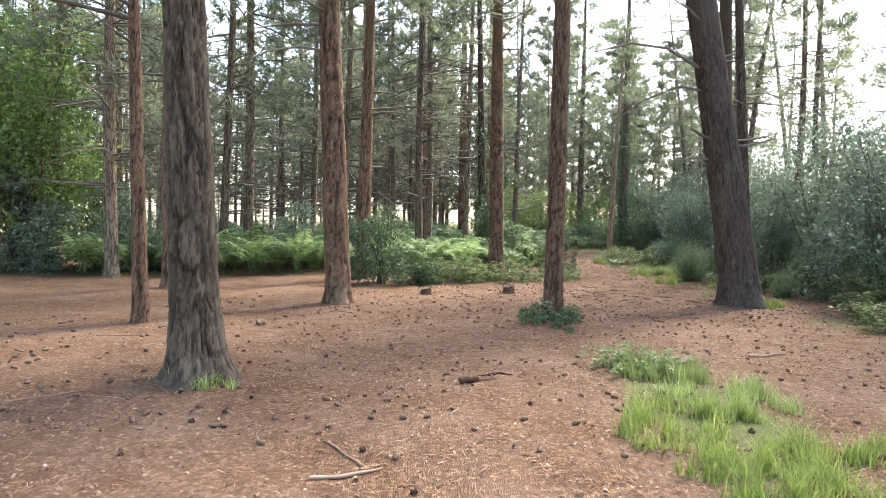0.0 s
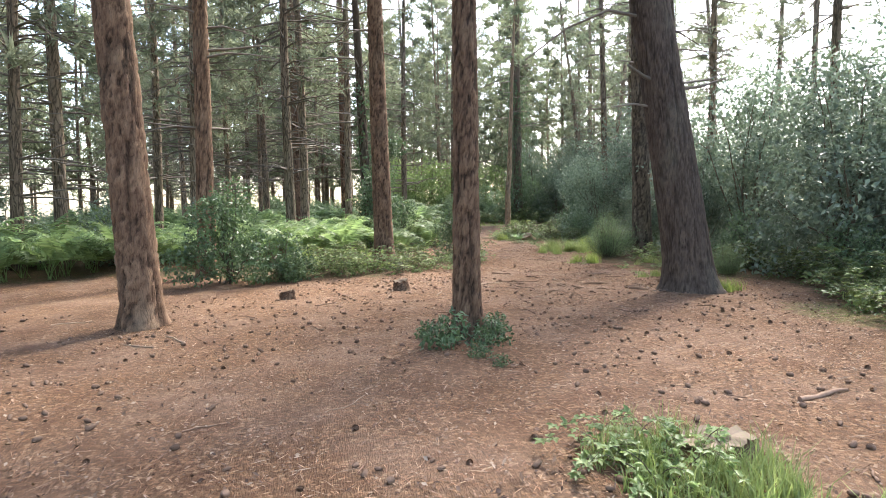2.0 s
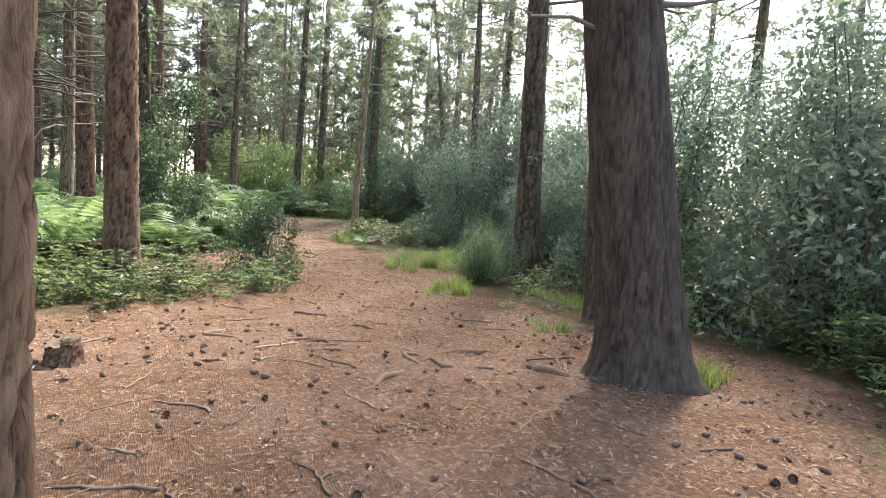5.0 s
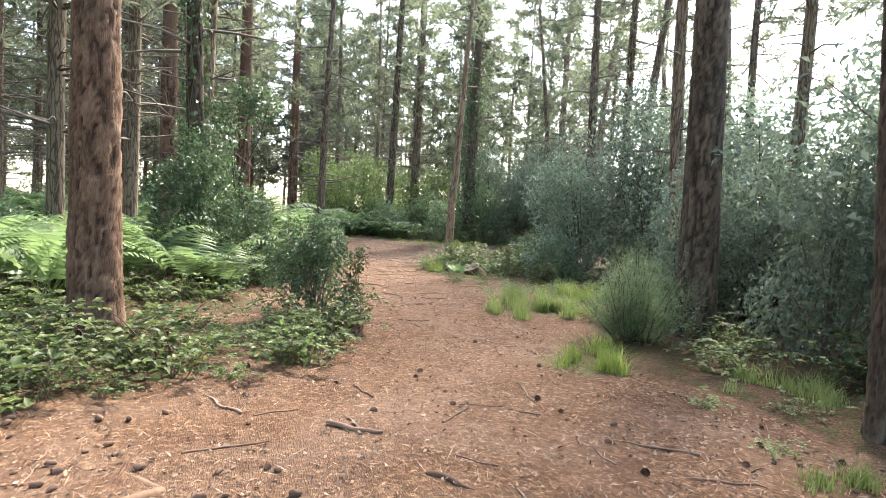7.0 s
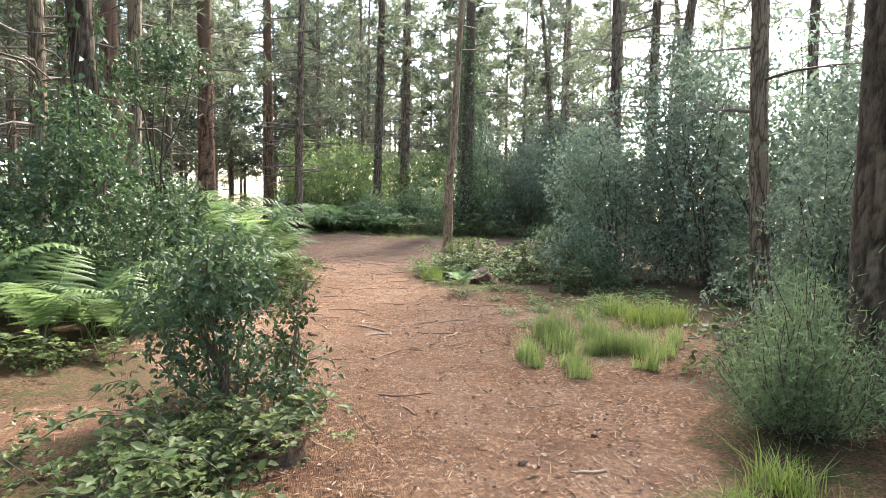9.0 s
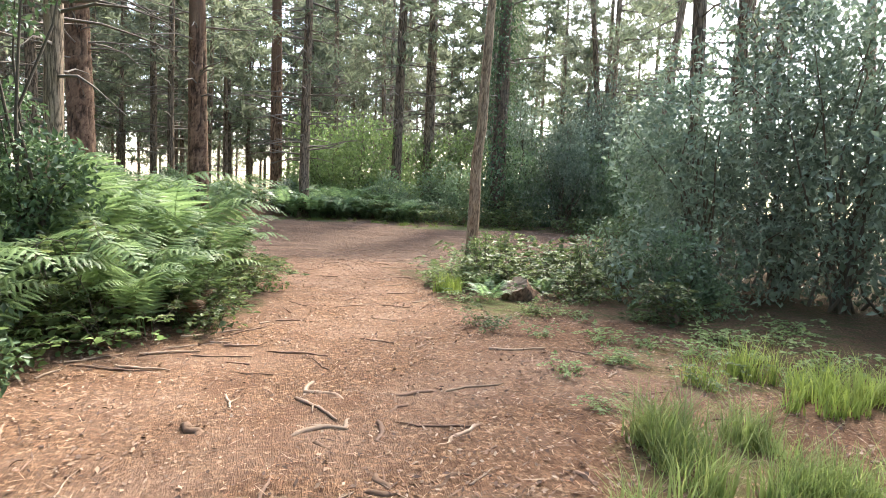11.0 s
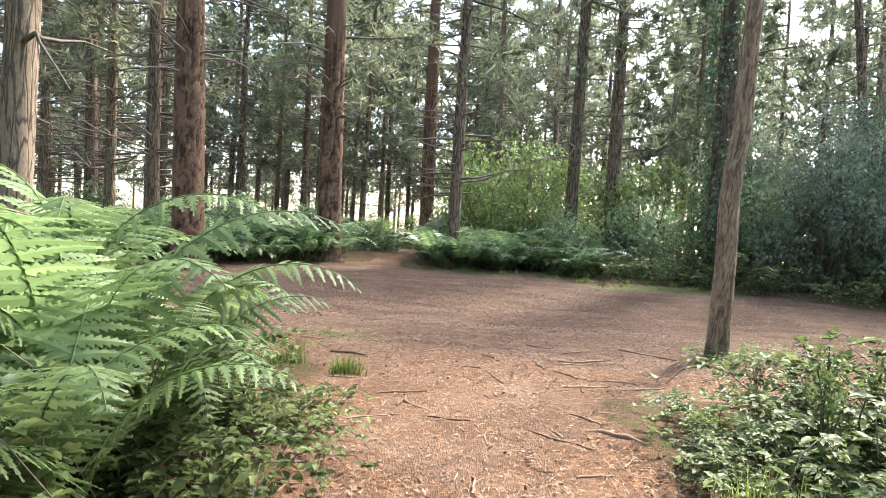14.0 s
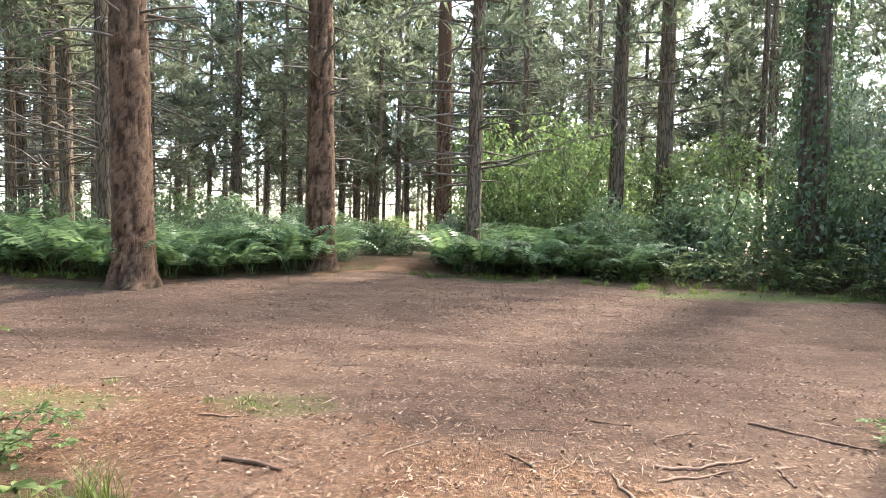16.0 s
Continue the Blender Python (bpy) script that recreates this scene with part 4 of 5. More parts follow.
scatter_copies([near_c], [(7.5, 28.2, 0.6), (7.95, 28.3, 0.6), (7.7, 28.0, 0.5), (8.3, 28.5, 0.6), (7.3, 20.3, 0.5), (7.9, 20.7, 0.6), (8.5, 20.4, 0.6), (7.0, 20.9, 0.45), (8.2, 21.4, 0.5), (8.7, 21.2, 0.6), (9.2, 21.6, 0.6), (8.0, 20.2, 0.5)], 19)
scatter_copies([thin_sapling], [(6.75, 24.5, 0.75), (7.0, 25.0, 0.8), (7.3, 24.8, 0.9), (7.9, 23.6, 0.8), (6.9, 25.6, 0.6)], 14)
# undergrowth of the bank beyond the ruts and in the wood
scatter_copies([bramble_a, bramble_b], [(x, float(track_far(np.array([x]))[0]) + dy, s) for x, dy, s in [
    (-7, 0.6, 1.0), (-5.6, 0.5, 0.8), (-4.2, 0.6, 0.9), (-2.4, 0.4, 0.8), (-0.6, 0.5, 0.7), (4.5, 0.3, 0.8), (5.6, 0.4, 0.9), (6.8, 0.4, 1.0), (8.0, 0.5, 1.1), (9.0, 0.3, 1.0), (10.0, 0.5, 1.1), (11.0, 0.4, 1.0), (12.2, 0.5, 1.2), (13.5, 0.4, 1.2), (7.4, 1.2, 1.3), (10.4, 1.3, 1.3)]], 4)
scatter_copies([bramble_c], [(1.8, 5.75, 0.7), (2.05, 6.0, 0.6), (1.75, 6.1, 0.6), (6.4, 20.6, 0.4), (7.2, 21.6, 0.45), (6.9, 20.9, 0.35), (7.8, 21.0, 0.5), (6.6, 21.7, 0.4), (8.0, 22.2, 0.5), (7.3, 22.4, 0.4), (6.3, 19.9, 0.35), (8.3, 21.4, 0.5), (5.9, 13.6, 0.3), (6.6, 14.2, 0.4), (6.0, 14.4, 0.3)], 15)
# sprigs round the slim pine's foot
sprig = shrub("leafy_sprig", 1.5, 8.75, 0.34, 0.3, "dark green leafy sprigs round a pine's foot", 125, HOLLY, 420, 0.06, 7, lobes=8, spread=1.0, trunk_r=0.006, group="sprigs", category="plant")
scatter_copies([sprig], [(1.85, 8.8, 0.8), (1.65, 8.55, 0.7), (1.35, 9.05, 0.65), (2.0, 9.2, 0.6), (1.62, 8.2, 0.45), (1.72, 8.0, 0.35)], 5)
# gorse by the path


def gorse(x, y, h, r, seed, label):
    rng = np.random.default_rng(seed)
    top = new("gorse_bush")
    top.matrix_world = pose(x, y, gz(x, y))
    wood, green = Soup(), Soup()
    for k in range(70):
        a, q = rng.uniform(0, 6.283), r * rng.uniform(0, 1) ** 0.6
        hh = h * (1.05 - 0.55 * (q / r) ** 2) * rng.uniform(0.45, 1.05)
        e = np.array([q * math.cos(a), q * math.sin(a), hh])
        b = np.array([e[0] * 0.25, e[1] * 0.25, -0.03])
        s = np.linspace(0, 1, 5)[:, None]
        pts = b + (e - b) * s + rng.normal(0, 0.02, (5, 3))
        wood.tube(pts, np.linspace(0.008, 0.003, 5), 3, False)
        n = 210
        t = rng.uniform(0.25, 1, n)
        p = b + (e - b) * t[:, None] + rng.normal(0, 0.06, (n, 3)) * (0.5 + t[:, None])
        d = (e - b) / np.linalg.norm(e - b) * 0.6 + unit(rng, n) * 0.9
        side = np.cross(d, unit(rng, n))
        side /= np.linalg.norm(side, axis=1)[:, None]
        green.blades(p, d / np.linalg.norm(d, axis=1)[:, None], side, rng.uniform(0.03, 0.08, n), rng.uniform(0.005, 0.011, n))
    tagged(part_mesh("stem_tangle", wood.mesh("stem_tangle", STEM_MAT), top), kind="stuff")
    tagged(part_mesh("spiny_growth", green.mesh("spiny_growth", GORSE), top), kind="stuff")
    return tagged(top, label, "gorse bush", "gorse")


gorse_a = gorse(6.7, 16.5, 1.12, 0.64, 131, "soft grey-green gorse bush beside the path")
scaled_copy(gorse_a, 7.1, 12.7, 0.5, 0.55, 50)
scaled_copy(gorse_a, 7.35, 9.3, 0.75, 0.85, 150)

# ---------------- bracken ----------------


def frond_mesh(seed, length=1.25, fine=True, mat=FERN):
    """One arching frond along +x with toothed leaflets."""
    rng = np.random.default_rng(seed)
    soup = Soup()
    n = 24
    s = np.linspace(0, 1, n)
    ang = np.radians(np.interp(s, [0, 0.40, 0.72, 1.0], [rng.uniform(74, 84), 62, 14, -44] if fine else [rng.uniform(72, 82), 52, 6, -42]))
    step = length / (n - 1)
    x = np.concatenate([[0], np.cumsum(np.cos(ang[:-1]) * step)])
    z = np.concatenate([[0], np.cumsum(np.sin(ang[:-1]) * step)])
    y = 0.06 * length * np.sin(s * 2.2 + rng.uniform(0, 6)) * s
    pts = np.stack([x, y, z], 1)
    if fine:
        soup.tube(pts, np.interp(s, [0, 1], [0.006, 0.0015]), 4, False)
    else:
        soup.tube(pts[::4], np.interp(s[::4], [0, 1], [0.007, 0.002]), 3, False)
    pairs = 19 if fine else 18
    for k in range(pairs):
        t = 0.30 + 0.69 * k / (pairs - 1)
        i = min(n - 2, int(t * (n - 1)))
        p = pts[i] + (pts[i + 1] - pts[i]) * (t * (n - 1) - i)
        d = pts[i + 1] - pts[i]
        d /= np.linalg.norm(d)
        ln = length * 0.21 * (1 - ((t - 0.30) / 0.70)) ** 0.75 * (0.75 + 0.25 * smooth(0.3, 0.42, t)) + 0.015
        up = np.cross(np.array([0, 1.0, 0]), d) * -1
        if up[2] < 0:
            up = -up
        for sg in (-1, 1):
            side = np.array([0, sg * 1.0, 0]) + d * 0.38 + rng.normal(0, 0.07, 3) - np.array([0, 0, 0.12])
            side /= np.linalg.norm(side)
            wid = np.cross(side, up)
            wid /= np.linalg.norm(wid)
            if fine:
                m = max(3, int(ln / 0.023))
                u = np.linspace(0, 1, m + 1)
                mid = p + side * ln * u[:, None] - np.array([0, 0, 1]) * (0.18 * ln * u ** 2)[:, None]
                w = (0.011 + 0.075 * ln) * (1.05 - u) ** 0.8
                for sw in (-1, 1):
                    notch = mid + wid * (sw * 0.5 * w)[:, None] - up * (w * 0.12)[:, None]
                    tip = (mid[:-1] + mid[1:]) / 2 + side * ln / m * 0.45 + wid * (sw * (w[:-1] + w[1:]) * 0.58)[:, None] - up * (w[:-1] * 0.3)[:, None]
                    v = np.concatenate([mid, notch, tip])
                    k0 = np.arange(m)
                    k1, k2 = k0 + m + 1, k0 + 2 * m + 2
                    soup.add(v, tris=np.concatenate([np.stack([k0, k0 + 1, k2], 1), np.stack([k0, k2, k1], 1), np.stack([k0 + 1, k1 + 1, k2], 1)]))
            else:
                w = 0.011 + 0.07 * ln
                c = p + side * ln * 0.3
                tip = p + side * ln - np.array([0, 0, 0.18 * ln])
                soup.add(np.stack([p, c + wid * w - up * w * 0.3, tip, c - wid * w - up * w * 0.3]), tris=[(0, 1, 2), (0, 2, 3)])
    return soup.mesh("frond", mat)


def fern(x, y, scale, meshes, count, seed, label, spread=(0.75, 1.15)):
    rng = np.random.default_rng(seed)
    top = new("bracken_fern")
    top.matrix_world = pose(x, y, gz(x, y) - 0.02, 0, 0, rng.uniform(0, 360)) @ Matrix.Scale(scale, 4)
    for k in range(count):
        f = part_mesh("frond", meshes[int(rng.integers(len(meshes)))], top)
        s = rng.uniform(*spread)
        f.matrix_basis = pose(rng.normal(0, 0.05), rng.normal(0, 0.05), 0, rng.normal(0, 10), rng.uniform(-14, 12), k * 360 / count + rng.normal(0, 14)) @ Matrix.Scale(s, 4)
    return tagged(top, label, "fern", "bracken")


FINE = [frond_mesh(s, 1.3, True) for s in (1, 2, 3, 4)]
COARSE = [frond_mesh(s, 1.3, False, FERN_DARK) for s in (5, 6, 7)]
COARSE_SUNNY = [frond_mesh(s, 1.3, False, FERN) for s in (8, 9, 10)]

fern_near = [fern(3.1, 24.0, 1.42, FINE, 10, 201, "tall bright green bracken arching over the path"),
             fern(2.5, 23.2, 1.55, FINE, 10, 202, "tall bright green bracken arching over the path"),
             fern(2.9, 25.0, 1.32, FINE, 10, 203, "tall bright green bracken arching over the path")]
scatter_copies(fern_near, [(2.1, 24.2, 1.15), (2.2, 25.2, 1.05), (2.2, 22.3, 1.1), (3.4, 23.3, 0.75), (3.45, 24.2, 0.55), (2.8, 22.2, 0.95), (3.4, 22.4, 0.55)], 7)
thicket = bramble(3.0, 22.8, 0.62, 0.5, "dark leafy bramble thicket among bracken", 127, BRAMBLE, 14, 0.075, 800)
scatter_copies([thicket], [(3.4, 23.7, 0.85), (2.6, 21.9, 1.0), (3.5, 24.7, 0.75), (3.3, 22.6, 0.8)], 22)
MIDWAY = [(1.5, 23.3, 1.49), (1.4, 24.8, 1.43), (1.6, 26.0, 1.30), (0.7, 24.2, 1.43), (2.0, 21.3, 1.43), (1.3, 20.6, 1.49), (1.9, 19.8, 1.30), (1.0, 19.5, 1.43), (0.4, 18.9, 1.37), (0.2, 20.2, 1.43), (0.6, 21.6, 1.56), (1.2, 26.4, 1.43)]

sunny = fern(-0.6, 18.4, 1.05, COARSE_SUNNY, 10, 204, "light green bracken clump under the pines")
shady = fern(0.2, 35.8, 0.85, COARSE, 10, 205, "bracken clump on the track's bank, fronds darkened for shade")
rng = np.random.default_rng(77)
lush = fern(2.3, 21.0, 0.95, FINE, 7, 207, "green bracken among holly under the pines")
scatter_copies([lush], [(x, y, s * 0.85) for x, y, s in MIDWAY + [(1.7, 19.2, 1.2), (2.2, 19.5, 1.15)]], 17)


def sprinkle(x0, x1, y0, y1, n, gap, ok=lambda x, y: True, keep=()):
    """Random places in a rectangle, at least a gap apart."""
    out, tries = list(keep), 0
    k0 = len(out)
    while len(out) - k0 < n and tries < n * 40:
        tries += 1
        x, y = rng.uniform(x0, x1), rng.uniform(y0, y1)
        if ok(x, y) and all((x - a) ** 2 + (y - b) ** 2 > gap * gap for a, b, *_ in out):
            out.append((x, y))
    return out[k0:]


def wild(x, y):
    return float(clearing(np.array([x]), np.array([y]))[0]) < 0.15


scatter_copies([sunny], [(x, y, rng.uniform(0.85, 1.15)) for x, y in sprinkle(-4.0, 0.6, 17.2, 25.0, 46, 0.55, wild)], 8)
scatter_copies([sunny], [(x, y, rng.uniform(0.9, 1.25)) for x, y in sprinkle(-9.5, -3.6, 14.8, 19.5, 42, 0.55, wild)], 9)
band = sprinkle(-9, 7.0, 34.0, 39.5, 110, 0.5, lambda x, y: wild(x, y) and y < track_far(np.array([x]))[0] + 3.2 and not (1.2 < x < 3.4 and y < 42) )
scatter_copies([shady], [(x, y, rng.uniform(0.95, 1.65)) for x, y in band], 10)
scatter_copies([shady], [(x, y, rng.uniform(0.9, 1.3)) for x, y in sprinkle(3.4, 7.5, 36.2, 39.0, 18, 0.5, wild)], 11)
scatter_copies([shady], [(x, y, rng.uniform(1.0, 1.3)) for x, y in sprinkle(3.2, 7.6, 36.0, 37.6, 14, 0.45, wild)], 16)
scatter_copies([shady], [(x, y, rng.uniform(0.45, 0.6)) for x, y in sprinkle(6.6, 8.2, 23.0, 25.4, 5, 0.6, wild)], 12)

dead_fern = fern(3.5, 22.3, 0.4, [frond_mesh(s, 1.3, True, FERN_DEAD) for s in (11, 12)], 6, 206, "withered brown bracken at the path's edge")
scatter_copies([dead_fern], [(3.0, 21.5, 0.4), (3.75, 23.4, 0.35), (2.5, 20.9, 0.4), (-0.3, 17.3, 0.6), (0.3, 17.6, 0.5)], 20)
scatter_copies(fern_near, [(3.55, 22.75, 0.45), (3.2, 21.9, 0.5)], 21)
# low leaves that skirt the bracken along the path, and the wood's understorey
scatter_copies([near_b, near_c, near_a], [(3.55, 22.6, 0.7), (3.7, 23.3, 0.7), (3.85, 24.0, 0.7), (3.9, 24.8, 0.65), (2.7, 22.0, 0.7), (2.3, 21.6, 0.7), (3.3, 23.0, 0.8), (3.4, 24.0, 0.8), (1.9, 27.0, 0.9), (1.2, 27.2, 1.0), (2.35, 27.05, 0.8), (2.0, 19.0, 0.6), (3.2, 16.45, 0.8), (3.0, 16.7, 0.8), (3.45, 16.95, 0.7), (3.45, 22.2, 1.0), (3.0, 21.6, 1.0), (3.6, 23.7, 0.95), (3.65, 24.5, 0.9), (2.6, 21.0, 1.0), (3.2, 25.4, 0.9)], 13)
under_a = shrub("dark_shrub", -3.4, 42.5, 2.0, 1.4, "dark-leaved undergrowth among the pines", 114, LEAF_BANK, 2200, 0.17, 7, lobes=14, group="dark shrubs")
under_b = shrub("pale_shrub", -6.0, 43.5, 2.0, 1.3, "pale-green undergrowth among the pines", 115, LEAF_FRESH, 1700, 0.15, 7, lobes=14, group="pale shrubs")
under = sprinkle(-16, 9.5, 37.5, 52, 46, 1.5, lambda x, y: wild(x, y) and abs(x - 2.2) > 0.8 + (y - 37) * 0.02)
for k, (x, y) in enumerate(under):
    scaled_copy(under_a if k % 3 else under_b, x, y, rng.uniform(0.55, 0.95), rng.uniform(0.45, 0.85), rng.uniform(0, 360))
for k, (x, y) in enumerate(sprinkle(-14, -1.5, 19.5, 26.5, 16, 1.5, wild)):
    scaled_copy(under_a if k % 2 else under_b, x, y, rng.uniform(0.5, 0.85), rng.uniform(0.4, 0.75), rng.uniform(0, 360))

# ---------------- grass ----------------


def grass_patch(x, y, rx, ry, n, hgt, mat, seed, label, lean=0.5, turn=0.0):
    """A patch of long grass in tufts, as one object."""
    rg = np.random.default_rng(seed)
    soup = Soup()
    tufts = max(1, n // 40)
    ca, sa = math.cos(radians(turn)), math.sin(radians(turn))
    for k in range(tufts):
        for attempt in range(12):
            a, q = rg.uniform(0, 6.283), math.sqrt(rg.uniform(0, 1))
            ux, uy = q * rx * math.cos(a), q * ry * math.sin(a)
            tx, ty = ux * ca - uy * sa, ux * sa + uy * ca
            if float(value_noise(np.array([(x + tx) * 4.5]), np.array([(y + ty) * 4.5]), 47)[0]) > 0.5:
                break
        tz = gz(x + tx, y + ty) - gz(x, y)
        m = 40
        h = hgt * rg.uniform(0.45, 1.0, m) * rg.uniform(0.45, 1.15)
        az = rg.uniform(0, 6.283, m)
        out = np.stack([np.cos(az), np.sin(az), np.zeros(m)], 1)
        ln = lean * rg.uniform(0.2, 1.2, m)
        b = np.stack([tx + rg.normal(0, 0.04, m), ty + rg.normal(0, 0.04, m), np.full(m, tz - 0.01)], 1)
        side = np.stack([-np.sin(az), np.cos(az), np.zeros(m)], 1)
        w = rg.uniform(0.003, 0.006, m)[:, None]
        lv = []
        for f in (0.0, 0.55, 1.0):
            c = b + out * (h * ln * f * f)[:, None] + np.array([0, 0, 1]) * (h * (f - 0.28 * ln * f ** 2.5))[:, None]
            ww = w * (1 - f * 0.9)
            lv += [c - side * ww, c + side * ww]
        v = np.stack(lv, 1).reshape(-1, 3)
        o = np.arange(m)[:, None] * 6
        soup.add(v, quads=np.concatenate([o + np.array([[0, 1, 3, 2]]), o + np.array([[2, 3, 5, 4]])]))
    ob = new("grass", soup.mesh("grass", mat))
    ob.location = (x, y, gz(x, y))
    return tagged(ob, label, "grass", "grass patches", "stuff")


grass_patch(1.72, 3.7, 0.62, 0.95, 2500, 0.27, GRASS, 301, "long bright green grass in the needle litter", 0.8)
grass_patch(2.5, 4.1, 0.3, 0.6, 700, 0.2, GRASS, 324, "bright green grass tufts in the needle litter", 0.8, 20)
grass_patch(2.25, 4.85, 0.48, 0.8, 1300, 0.26, GRASS_PALE, 302, "long bright green grass in the needle litter", 0.7)
grass_patch(2.0, 5.75, 0.45, 0.5, 1600, 0.28, GRASS_PALE, 303, "grey-green grass and weeds beside a stump", 0.7)
grass_patch(3.6, 4.3, 0.4, 0.3, 500, 0.12, GRASS, 304, "short green grass tuft", 0.6)
grass_patch(-1.95, 5.05, 0.3, 0.18, 420, 0.20, GRASS_PALE, 305, "pale grass tuft at a pine's foot", 0.8)
grass_patch(5.95, 11.25, 0.28, 0.2, 500, 0.26, GRASS, 306, "green grass tuft beside the massive pine", 0.8)
grass_patch(5.75, 15.6, 0.42, 0.45, 680, 0.34, GRASS, 307, "tall green grass clump beside gorse", 0.8)
grass_patch(6.35, 18.4, 0.7, 0.5, 1100, 0.36, GRASS_PALE, 308, "yellowish green grass clump at the path's edge", 0.7)
grass_patch(7.05, 18.9, 0.6, 0.5, 800, 0.34, GRASS_PALE, 309, "yellowish green grass clump at the path's edge", 0.7)
grass_patch(6.75, 19.2, 0.5, 0.6, 1400, 0.42, GRASS_PALE, 310, "long arching pale green grass", 0.85)
grass_patch(7.8, 20.0, 0.8, 0.6, 1300, 0.40, GRASS, 311, "long arching green grass", 0.8)
grass_patch(6.9, 14.6, 0.5, 0.4, 900, 0.28, GRASS_PALE, 312, "grass tufts among dry litter", 0.7)
grass_patch(6.25, 24.0, 0.18, 0.18, 360, 0.40, GRASS, 313, "upright green grass tuft by brambles", 0.4)
grass_patch(6.45, 7.9, 0.6, 0.7, 1800, 0.40, GRASS, 314, "long green grass among brambles", 0.6)
grass_patch(7.0, 9.4, 0.5, 0.5, 1200, 0.45, GRASS_PALE, 315, "long green grass among brambles", 0.6)
grass_patch(3.33, 26.41, 0.12, 0.11, 320, 0.32, GRASS, 316, "small yellow-green grass tuft in dry litter", 0.6)
grass_patch(3.88, 26.35, 0.10, 0.09, 280, 0.22, GRASS, 317, "small yellow-green grass tuft in dry litter", 0.7)
grass_patch(5.9, 13.1, 0.25, 0.15, 240, 0.18, GRASS_PALE, 318, "thin grass tuft in dry litter", 0.7)
grass_patch(9.0, 34.9, 2.8, 0.45, 2400, 0.16, GRASS, 319, "short grass along the track's edge", 0.7, -12)
grass_patch(4.6, 36.0, 1.6, 0.35, 1000, 0.16, GRASS, 320, "short grass along the track's edge", 0.7, -10)
grass_patch(-4.5, 34.2, 2.6, 0.3, 1000, 0.20, GRASS, 321, "short grass along the track's edge", 0.7)
grass_patch(2.2, 28.3, 1.1, 0.6, 360, 0.06, GRASS_PALE, 322, "sparse short grass on the track's verge", 0.7)
grass_patch(-0.4, 16.7, 0.4, 0.3, 700, 0.55, GRASS_PALE, 323, "tall dry grass beside bracken", 0.5)

# ---------------- woods behind ----------------
stand = [pine("pine_tree", -6.5, 20.2, 19, 0.165, "straight plantation pine with dead side branches", 31, bend=0.04, lean=(0.005, 0), dead=56, live_from=4.8, dead_from=1.8, **CROWN),
         pine("pine_tree", -0.9, 22.4, 18, 0.15, "straight plantation pine with dead side branches", 32, bend=0.06, lean=(-0.008, 0.005), dead=54, live_from=5.2, dead_from=2.0, foliage=NEEDLES_PALE, **CROWN),
         pine("pine_tree", -1.6, 45.6, 20, 0.16, "straight plantation pine with dead side branches", 33, bend=0.05, lean=(0.0, 0.008), dead=58, live_from=6.0, dead_from=2.2, foliage=NEEDLES_PALE, **CROWN),
         pine("pine_tree", -3.8, 22.7, 19, 0.14, "slim plantation pine with dead side branches", 34, bend=0.08, lean=(0.012, 0), dead=54, live_from=4.6, dead_from=1.6, foliage=NEEDLES_PALE, **CROWN)]
distant = [pine("pine_tree", -4.0, 60.0, 18, 0.15, "distant straight pine in the plantation", 37, bend=0.05, dead=16, live_from=4.6, dead_from=2.0, live=34, sprays=11, needles=7, spray=0.68, width=0.155, reach=2.7, foliage=NEEDLES_PALE),
           pine("pine_tree", -9.0, 64.0, 18, 0.15, "distant straight pine in the plantation", 38, bend=0.05, dead=16, live_from=4.2, dead_from=2.0, live=34, sprays=11, needles=7, spray=0.68, width=0.155, reach=2.7)]
PLANTED = [(-10.5, 38.2), (-5.5, 25.2), (-0.7, 26.4), (-3.4, 36.2), (-13.4, 25.2), (-7.9, 14.6), (-11.6, 18.2), (-6.6, 18.2), (-5.1, 37.2), (-3.0, 35.6), (0.9, 26.3),
           (-9.7, 40.8), (-6.3, 38.2), (-17.6, 54.1), (-20.1, 59.9), (-7.9, 45.1), (-9.8, 52.9), (-7.3, 50.2), (-8.2, 56.1), (-5.0, 50.4), (-7.4, 59.2), (-2.7, 51.7),
           (-0.9, 50.9), (-3.5, 71.7), (-3.2, 78.8), (3.2, 62.4), (8.7, 50.9), (10.0, 55.0), (11.8, 57.3), (13.7, 50.4), (16.1, 55.7), (15.8, 53.7)]
EDGE = [(13.2, 27.9), (11.4, 26.5), (13.3, 17.1), (17.1, 22.1), (19.6, 19.0), (21.2, 19.4), (11.2, 11.5), (16.0, 35.6), (15.0, 24.4), (22.6, 30.8), (10.5, 18.6), (15.5, 38.5), (17.0, 41.0), (20.5, 36.0), (14.0, 46.0), (19.0, 48.0), (24.0, 42.0), (18.5, 29.5), (11.5, 62.0), (20.0, 60.0), (26.0, 24.0)]
OWN = [(-2, 5.2), (-4, 8.1), (-5.5, 12.5), (-1.8, 10.4), (-2, 15.2), (1.7, 9.1), (5.4, 11.5), (1.4, 16.3), (7, 14), (7.7, 16.8), (7.4, 27.8), (-1.1, 33.6), (1.1, 36.6), (3.1, 42.2), (7.6, 39.6), (9.1, 41)]
spots = list(PLANTED)
more = sprinkle(-34, 9, 16, 84, 98, 2.2, lambda x, y: wild(x, y) and not (27 < y < 34.5) and not (x > -5 and y < 27) and not (x > -8 and y < 20) and abs(x - 1.5) > 0.8, keep=spots + OWN + EDGE)
